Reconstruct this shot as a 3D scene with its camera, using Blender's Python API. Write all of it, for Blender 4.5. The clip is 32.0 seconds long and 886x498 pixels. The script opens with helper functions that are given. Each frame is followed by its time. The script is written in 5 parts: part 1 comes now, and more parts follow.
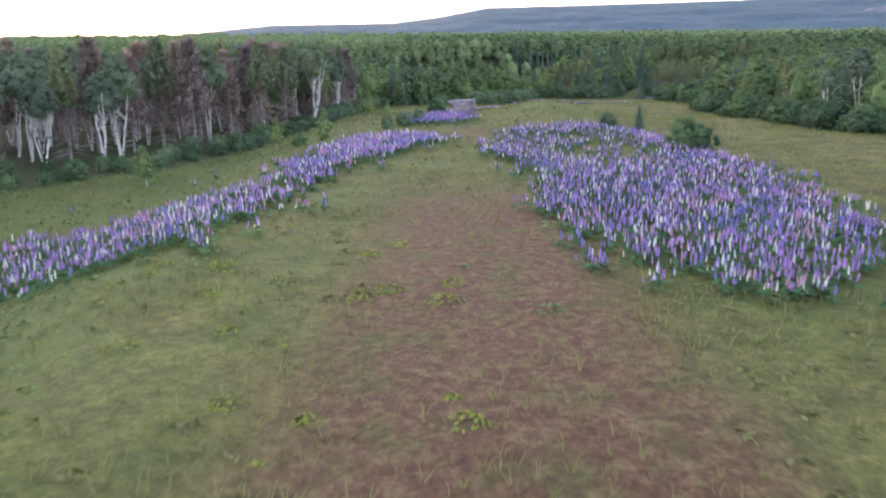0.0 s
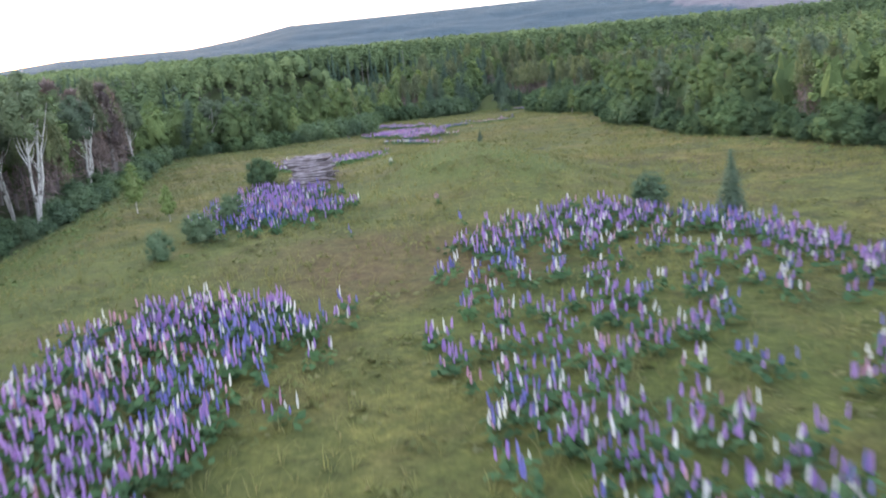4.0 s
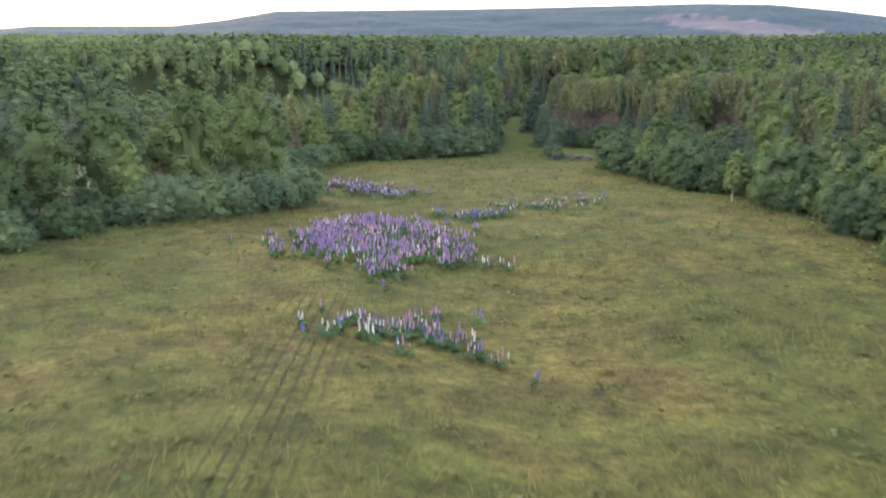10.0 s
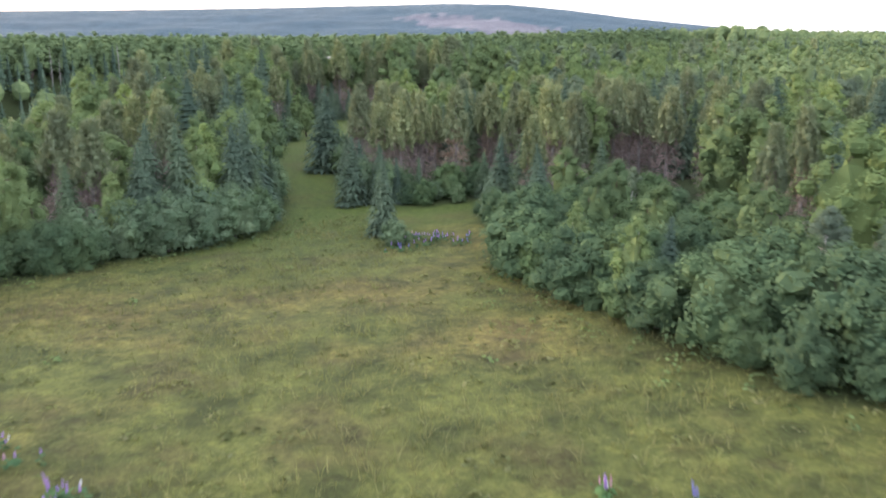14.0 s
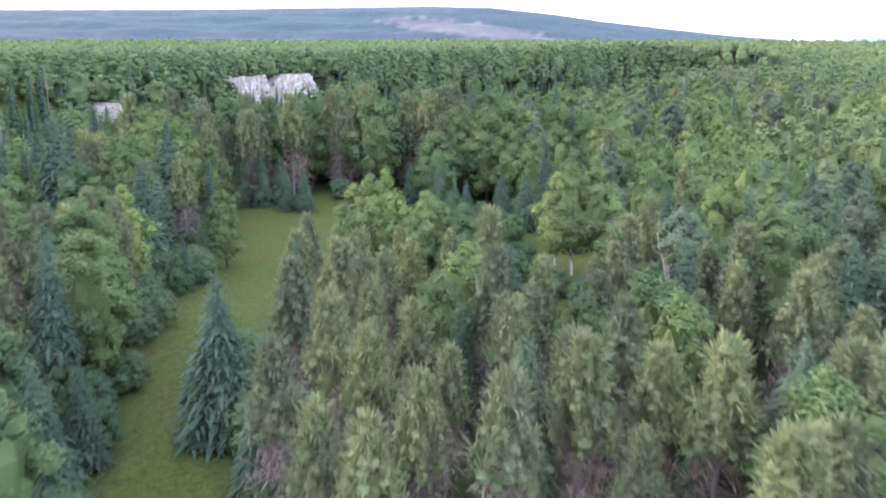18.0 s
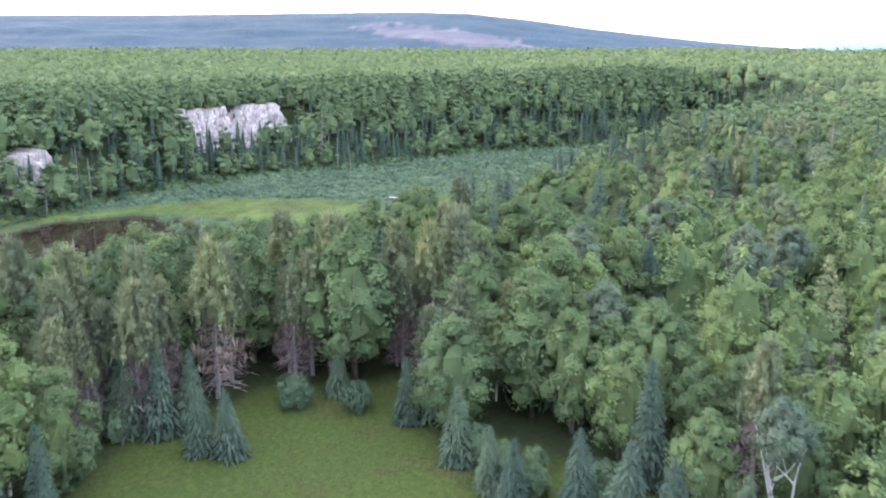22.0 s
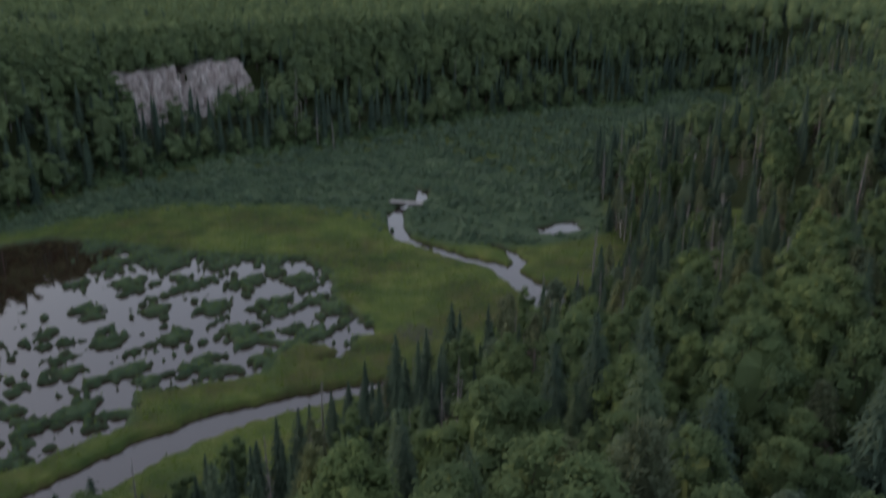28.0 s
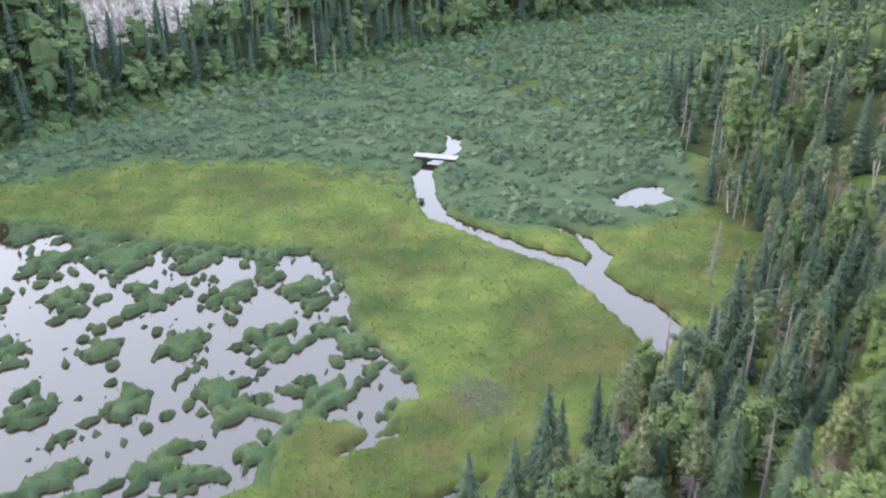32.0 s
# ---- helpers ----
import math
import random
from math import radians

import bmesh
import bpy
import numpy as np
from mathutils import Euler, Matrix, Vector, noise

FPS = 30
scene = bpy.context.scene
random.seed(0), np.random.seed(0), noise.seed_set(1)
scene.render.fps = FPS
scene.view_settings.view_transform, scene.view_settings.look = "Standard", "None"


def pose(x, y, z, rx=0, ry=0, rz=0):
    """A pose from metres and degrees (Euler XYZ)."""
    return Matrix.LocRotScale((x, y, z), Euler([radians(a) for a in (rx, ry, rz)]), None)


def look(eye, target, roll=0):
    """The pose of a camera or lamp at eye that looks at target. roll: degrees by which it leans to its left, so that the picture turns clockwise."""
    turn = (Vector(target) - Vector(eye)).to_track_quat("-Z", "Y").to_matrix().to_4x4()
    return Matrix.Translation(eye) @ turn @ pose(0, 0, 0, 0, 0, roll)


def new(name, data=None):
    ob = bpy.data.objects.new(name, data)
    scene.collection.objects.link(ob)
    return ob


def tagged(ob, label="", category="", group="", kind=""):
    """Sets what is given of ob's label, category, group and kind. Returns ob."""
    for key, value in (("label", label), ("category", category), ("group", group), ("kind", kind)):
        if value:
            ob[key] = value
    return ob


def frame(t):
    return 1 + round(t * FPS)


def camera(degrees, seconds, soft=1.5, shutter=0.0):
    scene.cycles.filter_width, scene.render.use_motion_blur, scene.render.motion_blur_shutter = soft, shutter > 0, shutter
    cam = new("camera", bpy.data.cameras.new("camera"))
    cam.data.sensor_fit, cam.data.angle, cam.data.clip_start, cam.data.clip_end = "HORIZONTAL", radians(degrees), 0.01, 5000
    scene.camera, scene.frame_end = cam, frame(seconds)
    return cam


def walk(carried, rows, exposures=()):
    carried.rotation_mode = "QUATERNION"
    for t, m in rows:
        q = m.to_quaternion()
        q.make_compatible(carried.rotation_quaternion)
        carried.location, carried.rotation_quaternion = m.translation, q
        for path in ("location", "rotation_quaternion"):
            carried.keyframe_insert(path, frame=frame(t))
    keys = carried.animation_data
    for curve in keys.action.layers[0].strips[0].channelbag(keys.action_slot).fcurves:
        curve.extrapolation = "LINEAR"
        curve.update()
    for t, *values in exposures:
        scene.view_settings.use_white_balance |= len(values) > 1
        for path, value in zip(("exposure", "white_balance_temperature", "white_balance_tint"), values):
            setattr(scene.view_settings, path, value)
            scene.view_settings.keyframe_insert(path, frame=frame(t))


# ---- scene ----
# The plan below is laid out in units of PLAN metres; things are sized in metres.
PLAN = 1.65
cam = camera(54.5, 32.0, soft=2.0, shutter=0.45)
PATH = [
    (0, (0.640, 0.458, 7.091), (0.732, 19.877, 2.306), -0.54),
    (0.5, (0.657, 4.730, 7.027), (0.723, 24.158, 2.278), -0.37),
    (1, (0.579, 9.494, 6.955), (0.635, 28.930, 2.241), -0.26),
    (1.5, (0.495, 14.789, 6.845), (0.538, 34.228, 2.144), -0.05),
    (2, (0.402, 20.505, 6.753), (0.410, 39.946, 2.060), 0.05),
    (2.5, (0.211, 26.432, 6.670), (0.221, 45.873, 1.976), 0.19),
    (3, (0.060, 32.473, 6.579), (0.054, 51.914, 1.884), 0.14),
    (3.5, (-0.050, 38.362, 6.574), (3.352, 57.507, 1.894), -3.36),
    (4, (0.099, 44.109, 6.474), (4.085, 63.142, 1.802), -5.18),
    (4.5, (0.532, 49.904, 6.319), (5.026, 68.826, 1.657), -0.33),
    (6.5, (4.218, 72.751, 6.247), (8.765, 91.659, 1.575), 0.32),
    (7, (5.429, 78.400, 6.147), (9.959, 97.308, 1.458), 0.22),
    (7.5, (6.670, 83.989, 6.033), (11.199, 102.893, 1.327), 0.28),
    (8, (7.881, 89.483, 5.925), (12.412, 108.384, 1.211), 0.14),
    (8.5, (9.067, 94.904, 5.762), (13.621, 113.802, 1.059), 0.13),
    (9, (10.242, 100.331, 5.610), (14.833, 119.223, 0.915), 0.15),
    (9.5, (11.523, 105.752, 5.480), (16.117, 124.644, 0.793), -0.00),
    (10, (12.737, 111.218, 5.351), (17.367, 130.102, 0.668), 0.07),
    (10.5, (14.004, 116.737, 5.265), (18.672, 135.610, 0.573), -0.03),
    (11, (15.291, 122.294, 5.164), (19.998, 141.154, 0.459), -0.03),
    (11.5, (16.677, 127.892, 5.044), (21.647, 146.689, 0.355), 0.24),
    (12, (17.994, 133.541, 4.905), (22.999, 152.330, 0.222), -0.07),
    (12.5, (19.341, 139.097, 4.727), (27.632, 156.684, 0.042), -1.51),
    (13, (20.971, 144.488, 4.601), (29.900, 161.771, -0.041), -6.35),
    (13.5, (22.800, 149.645, 4.602), (32.283, 166.617, -0.088), -1.08),
    (15.5, (32.084, 169.097, 5.659), (41.819, 185.923, 0.957), -0.10),
    (16, (34.803, 174.209, 6.619), (44.601, 191.004, 1.935), -0.19),
    (16.5, (37.542, 179.206, 7.686), (47.386, 195.974, 3.000), -0.18),
    (17, (40.250, 184.177, 8.775), (50.156, 200.908, 4.089), -0.16),
    (17.5, (42.877, 188.999, 9.829), (52.848, 205.693, 5.147), -0.14),
    (18, (45.448, 193.892, 10.931), (55.488, 210.547, 6.262), -0.00),
    (18.5, (47.999, 198.709, 12.015), (58.099, 215.327, 7.343), -0.08),
    (19, (50.544, 203.576, 13.057), (60.707, 220.157, 8.390), -0.09),
    (19.5, (53.202, 208.527, 13.990), (63.423, 225.076, 9.334), -0.11),
    (20, (55.908, 213.473, 14.872), (66.179, 229.999, 10.245), 0.03),
    (20.5, (58.415, 218.349, 15.792), (68.744, 234.843, 11.182), 0.00),
    (21, (60.752, 223.117, 16.767), (71.144, 239.573, 12.161), -0.02),
    (21.5, (63.013, 227.739, 17.782), (73.462, 244.163, 13.192), 0.04),
    (22, (65.159, 232.272, 18.840), (75.666, 248.661, 14.256), 0.02),
    (22.5, (67.179, 236.720, 19.950), (77.741, 253.074, 15.371), -0.02),
    (23, (69.115, 241.121, 21.115), (79.739, 257.447, 16.579), 0.00),
    (23.5, (71.034, 245.536, 22.287), (81.760, 261.900, 18.141), 0.09),
    (24, (72.948, 249.973, 23.365), (83.739, 266.319, 19.317), 0.07),
    (24.5, (74.918, 254.425, 24.336), (85.803, 270.811, 20.723), 0.01),
    (25, (76.903, 258.880, 25.183), (87.858, 275.263, 21.780), 0.02),
    (25.5, (78.788, 263.373, 25.891), (89.798, 279.727, 22.526), 0.03),
    (27.5, (85.406, 281.283, 27.234), (96.593, 297.405, 23.370), -0.00),
    (28, (87.355, 285.679, 27.294), (98.171, 301.231, 20.879), 0.03),
    (28.5, (89.366, 290.210, 27.262), (99.672, 304.971, 18.551), 0.09),
    (29, (91.445, 294.914, 27.164), (101.752, 309.632, 18.380), 0.03),
    (29.5, (93.605, 299.754, 27.026), (103.932, 314.456, 18.240), 0.07),
    (30, (95.824, 304.669, 26.855), (106.168, 319.359, 18.069), 0.06),
    (30.5, (98.067, 309.625, 26.674), (108.424, 324.305, 17.888), 0.03),
    (31, (100.288, 314.560, 26.488), (110.658, 329.229, 17.696), -0.06),
    (31.5, (102.544, 319.459, 26.315), (112.921, 334.120, 17.520), -0.12),
    (32, (104.821, 324.426, 26.167), (115.232, 339.100, 17.434), -0.09),
]
BASE = 2.28
EXPOSURES = [(t, BASE + e, k, m) for t, e, k, m in (
    (0.0, -0.24, 5750, 21), (2.0, -0.18, 5650, 17), (4.0, -0.12, 5900, 17), (8.0, -0.16, 6350, 18), (12.0, 0.03, 6400, 16), (16.0, 0.28, 5950, 19), (20.0, 0.48, 5700, 21), (22.8, 0.44, 5700, 22), (24.0, 0.14, 5800, 20), (25.0, -0.4, 6050, 21),
    (25.5, -0.52, 6200, 20), (26.5, -0.9, 6250, 20), (27.5, -1.9, 6100, 17), (28.0, -2.1, 6000, 16), (28.3, -1.1, 6050, 15), (28.6, -0.05, 6100, 13), (29.0, 0.1, 6050, 13), (30.0, 0.2, 6050, 13), (32.0, 0.18, 6050, 14))]
walk(cam, [(t, look(eye, target, roll)) for t, eye, target, roll in PATH], EXPOSURES)

# ---- light ----
SUN_AZ, SUN_EL = -30.0, 6.0
world = bpy.data.worlds.new("sky")
scene.world = world
world.use_nodes = True
wn, wl = world.node_tree.nodes, world.node_tree.links
sky = wn.new("ShaderNodeTexSky")
sky.sky_type, sky.sun_disc = "NISHITA", False
sky.sun_elevation, sky.sun_rotation = radians(SUN_EL), radians(SUN_AZ)
sky.air_density, sky.dust_density, sky.ozone_density = 1.0, 2.0, 1.0
veil = wn.new("ShaderNodeMix")
veil.data_type = "RGBA"
veil.inputs[0].default_value = 0.3
veil.inputs[7].default_value = (9.0, 9.2, 9.8, 1)
wl.new(sky.outputs[0], veil.inputs[6])
wl.new(veil.outputs[2], wn["Background"].inputs[0])
wn["Background"].inputs[1].default_value = 0.15
sun = new("sun", bpy.data.lights.new("sun", "SUN"))
sun.data.energy, sun.data.angle, sun.data.color = 0.7, radians(25), (1.0, 0.86, 0.7)
sun.matrix_world = look((0, 0, 0), (-math.sin(radians(SUN_AZ)) * math.cos(radians(18)), -math.cos(radians(SUN_AZ)) * math.cos(radians(18)), -math.sin(radians(18))))


# ---- materials ----
def nodes(name):
    m = bpy.data.materials.new(name)
    m.use_nodes = True
    return m, m.node_tree.nodes, m.node_tree.links


def ramp(n, l, fac, stops):
    r = n.new("ShaderNodeValToRGB")
    e = r.color_ramp.elements
    while len(e) < len(stops):
        e.new(0.5)
    for k, (p, c) in zip(e, stops):
        k.position, k.color = p, (*c, 1)
    l.new(fac, r.inputs[0])
    return r.outputs[0]


def grain(n, l, scale, detail=4.0, rough=0.6):
    t = n.new("ShaderNodeTexNoise")
    t.inputs["Scale"].default_value, t.inputs["Detail"].default_value, t.inputs["Roughness"].default_value = scale, detail, rough
    g = n.new("ShaderNodeNewGeometry")
    l.new(g.outputs["Position"], t.inputs["Vector"])
    return t.outputs["Fac"]


def blend(n, l, fac, a, b, kind="MIX"):
    m = n.new("ShaderNodeMix")
    m.data_type, m.blend_type = "RGBA", kind
    for socket, v in ((m.inputs[0], fac), (m.inputs[6], a), (m.inputs[7], b)):
        if isinstance(v, (int, float)):
            socket.default_value = v
        elif isinstance(v, tuple):
            socket.default_value = (*v, 1)
        else:
            l.new(v, socket)
    return m.outputs[2]


def relief(n, l, b, fac, strength, distance):
    k = n.new("ShaderNodeBump")
    k.inputs["Strength"].default_value, k.inputs["Distance"].default_value = strength, distance
    l.new(fac, k.inputs["Height"])
    l.new(k.outputs[0], b.inputs["Normal"])


def surface(name, stops, scale=1.0, fine=12.0, rough=0.85, bump=0.3, depth=0.02, metal=0.0):
    """A solid surface: a ramp over coarse and fine grain."""
    m, n, l = nodes(name)
    b = n["Principled BSDF"]
    coarse, small = grain(n, l, scale), grain(n, l, fine, 6)
    c = ramp(n, l, coarse, stops)
    c = blend(n, l, 0.35, c, ramp(n, l, small, [(0.3, (0.25, 0.25, 0.25)), (0.7, (0.75, 0.75, 0.75))]), "OVERLAY")
    l.new(c, b.inputs["Base Color"])
    b.inputs["Roughness"].default_value, b.inputs["Metallic"].default_value = rough, metal
    relief(n, l, b, small, bump, depth)
    return m


def foliage(name, dark, light, tip=None, glow=0.16, wide=0.17):
    """Leaves that let some light through; every leaf and every plant differs a little."""
    m, n, l = nodes(name)
    n.remove(n["Principled BSDF"])
    geo, info = n.new("ShaderNodeNewGeometry"), n.new("ShaderNodeObjectInfo")
    c = ramp(n, l, geo.outputs["Random Per Island"], [(0.0, tuple(0.35 * a + 0.65 * b for a, b in zip(dark, light))), (0.6, light), (1.0, tuple(0.4 * a + 0.6 * b for a, b in zip(light, tip or light)))])
    patch = ramp(n, l, grain(n, l, wide, 2), [(0.38, (0.3, 0.34, 0.36)), (0.62, (0.66, 0.67, 0.58))])
    c = blend(n, l, 0.5, c, patch, "OVERLAY")
    c = blend(n, l, 0.8, c, ramp(n, l, info.outputs["Random"], [(0.0, (0.4, 0.43, 0.46)), (0.5, (0.5, 0.5, 0.5)), (1.0, (0.62, 0.62, 0.52))]), "OVERLAY")
    d, t, mix = n.new("ShaderNodeBsdfDiffuse"), n.new("ShaderNodeBsdfTranslucent"), n.new("ShaderNodeMixShader")
    l.new(c, d.inputs[0])
    l.new(c, t.inputs[0])
    mix.inputs[0].default_value = glow
    l.new(d.outputs[0], mix.inputs[1])
    l.new(t.outputs[0], mix.inputs[2])
    l.new(mix.outputs[0], n["Material Output"].inputs[0])
    return m


BIRCH_LEAF = foliage("birch_leaves", (0.062, 0.084, 0.058), (0.122, 0.152, 0.1), (0.17, 0.2, 0.14))
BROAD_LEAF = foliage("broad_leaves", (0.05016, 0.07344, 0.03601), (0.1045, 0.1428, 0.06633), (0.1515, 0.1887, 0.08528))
# Paler copy of BROAD_LEAF: haze and sky light on far crowns, put into colour
HAZED_LEAF = foliage("hazed_broad_leaves", (0.06572, 0.092, 0.0475), (0.1399, 0.18, 0.0874), (0.1855, 0.22, 0.1045))
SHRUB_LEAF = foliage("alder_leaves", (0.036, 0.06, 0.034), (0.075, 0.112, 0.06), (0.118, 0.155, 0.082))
ASPEN_LEAF = foliage("aspen_leaves", (0.08211, 0.1251, 0.0493), (0.1565, 0.2037, 0.08339), (0.2215, 0.2512, 0.119))
SPRUCE_LEAF = foliage("spruce_needles", (0.042, 0.064, 0.047), (0.09, 0.124, 0.088), (0.138, 0.168, 0.12), 0.18)
PINE_LEAF = foliage("pine_needles", (0.08064, 0.0946, 0.0567), (0.159, 0.1793, 0.105), (0.2296, 0.2332, 0.1418), 0.2)
PINE_DEAD = foliage("dry_pine_branches", (0.121, 0.09072, 0.0864), (0.209, 0.1598, 0.1512), (0.286, 0.2246, 0.2106), 0.2)
WILLOW_LEAF = foliage("willow_leaves", (0.05914, 0.09204, 0.05292), (0.1075, 0.1519, 0.08694), (0.1595, 0.1979, 0.121))
ALDER_LEAF = foliage("marsh_shrub_leaves", (0.04706, 0.07513, 0.05184), (0.09198, 0.1291, 0.08565), (0.1369, 0.1695, 0.1183))
GRASS_BLADE = foliage("meadow_grass_blades", (0.09775, 0.1104, 0.0416), (0.1667, 0.169, 0.0688), (0.2472, 0.2185, 0.12), 0.4, 0.3)
SEDGE_BLADE = foliage("sedge_blades", (0.07695, 0.1252, 0.02707), (0.1323, 0.1877, 0.03845), (0.199, 0.239, 0.05779), 0.3, 0.15)
HERB_LEAF = foliage("bright_herb_leaves", (0.12, 0.14, 0.03), (0.2, 0.22, 0.05), (0.26, 0.27, 0.07), 0.3, 0.4)
LUPINE_LEAF = foliage("lupine_leaves", (0.036, 0.072, 0.04), (0.068, 0.12, 0.058), (0.1, 0.16, 0.08), 0.25)
VIOLET = foliage("violet_petals", (0.244, 0.132, 0.382), (0.36, 0.216, 0.51), (0.487, 0.308, 0.588), 0.25, 0.5)
BLUE = foliage("blue_petals", (0.138, 0.119, 0.36), (0.205, 0.182, 0.472), (0.309, 0.276, 0.532), 0.25, 0.5)
PINK = foliage("pink_petals", (0.343, 0.138, 0.3), (0.472, 0.257, 0.386), (0.584, 0.386, 0.429), 0.25, 0.5)
WHITE = foliage("white_petals", (0.5, 0.48, 0.5), (0.68, 0.66, 0.64), (0.75, 0.75, 0.7), 0.25, 0.5)
BIRCH_BARK = surface("birch_bark", [(0.35, (0.0792, 0.066, 0.0594)), (0.45, (0.46, 0.44, 0.41)), (0.8, (0.6, 0.58, 0.55))], 2.5, 18)
BROWN_BARK = surface("brown_bark", [(0.3, (0.0396, 0.0297, 0.0231)), (0.7, (0.099, 0.0759, 0.0594))], 2, 20)
GREY_BARK = surface("grey_weathered_wood", [(0.3, (0.132, 0.119, 0.112)), (0.7, (0.277, 0.257, 0.244))], 3, 24)
DRY_BRANCH = surface("dry_pinkish_branches", [(0.3, (0.16, 0.115, 0.105)), (0.7, (0.32, 0.25, 0.235))], 3, 24)
LOG_WOOD = surface("weathered_log_wood", [(0.3, (0.09645, 0.07568, 0.07817)), (0.5, (0.1795, 0.1529, 0.1632)), (0.75, (0.2768, 0.2452, 0.2709))], 2.2, 30, 0.9, 0.5)
LOG_END = surface("sawn_log_end", [(0.3, (0.158, 0.125, 0.0924)), (0.7, (0.277, 0.231, 0.178))], 5, 40)


def rock_material():
    """Pale rock with darker seeps that run down the face."""
    m, n, l = nodes("pale_gypsum_rock")
    b = n["Principled BSDF"]
    b.inputs["Roughness"].default_value = 0.9
    geo, tall, t = n.new("ShaderNodeNewGeometry"), n.new("ShaderNodeVectorMath"), n.new("ShaderNodeTexNoise")
    tall.operation = "MULTIPLY"
    tall.inputs[1].default_value = (0.75, 0.75, 0.13)
    t.inputs["Scale"].default_value, t.inputs["Detail"].default_value, t.inputs["Roughness"].default_value = 1.0, 6.0, 0.7
    l.new(geo.outputs["Position"], tall.inputs[0])
    l.new(tall.outputs[0], t.inputs["Vector"])
    c = ramp(n, l, t.outputs["Fac"], [(0.28, (0.13, 0.105, 0.095)), (0.38, (0.36, 0.3, 0.28)), (0.5, (0.54, 0.485, 0.465)), (0.7, (0.64, 0.61, 0.59))])
    small = grain(n, l, 1.6, 6)
    c = blend(n, l, 0.4, c, ramp(n, l, small, [(0.3, (0.25, 0.25, 0.25)), (0.7, (0.75, 0.75, 0.75))]), "OVERLAY")
    l.new(c, b.inputs["Base Color"])
    relief(n, l, b, small, 0.9, 0.4)
    return m


ROCK = rock_material()
MUD = surface("marsh_mud", [(0.3, (0.033, 0.0231, 0.0165)), (0.7, (0.0792, 0.0561, 0.0396))], 0.8, 9)


# ---- lie of the land, in plan units ----
WATER = -13.6
FLOOR = np.array([(-60, 124), (-25, 128), (-8, 140), (1, 156), (8, 180), (20, 203), (38, 211), (50, 213), (70, 215.5), (82, 221), (101, 224), (118, 231), (123, 243), (145, 266), (188, 272),
                  (216, 294), (222, 302), (206, 306), (190, 296), (181, 306), (150, 307), (120, 301), (98, 301), (76, 291),
                  (59, 279), (44, 268), (30, 252), (14, 234), (-6, 212), (-22, 199), (-60, 190)], float)

# Open water of the river bend west of the meadow
BACKWATER = np.array([(-40, 152), (-16, 157), (-5, 165), (-4, 175), (-14, 184), (-26, 190), (-44, 184)], float)

# Feet of the rock faces: from, to, and how far up the slope they stand
BLUFFS = [(89, 316.6, 115.5, 325, 0.3, 0.95), (51.5, 284.5, 63.5, 291.5, 0.2, 0.6)]


def smooth(a, b, x):
    k = np.clip((x - a) / (b - a), 0, 1)
    return k * k * (3 - 2 * k)


def outside(poly, x, y):
    """Distance to a closed line, below zero inside it."""
    x, y = np.asarray(x, float), np.asarray(y, float)
    d, odd = np.full(x.shape, 1e9), np.zeros(x.shape, bool)
    for (ax, ay), (bx, by) in zip(poly, np.roll(poly, -1, 0)):
        ex, ey = bx - ax, by - ay
        k = np.clip(((x - ax) * ex + (y - ay) * ey) / (ex * ex + ey * ey), 0, 1)
        d = np.minimum(d, np.hypot(x - ax - k * ex, y - ay - k * ey))
        if ey:
            odd ^= ((ay > y) != (by > y)) & (x < ex * (y - ay) / ey + ax)
    return np.where(odd, -d, d)


def waves(x, y, size, seed=0.0):
    """Cheap smooth unevenness between -1 and 1."""
    a, b = x / size, y / size
    return (np.sin(a * 1.7 + b * 0.9 + seed) + np.sin(-a * 0.8 + b * 2.1 + 2.3 * seed + 1) + np.sin(a * 2.9 - b * 1.3 + 0.7 * seed + 2)
            + np.sin(a * 0.6 + b * 3.7 + 1.9 * seed)) / 4


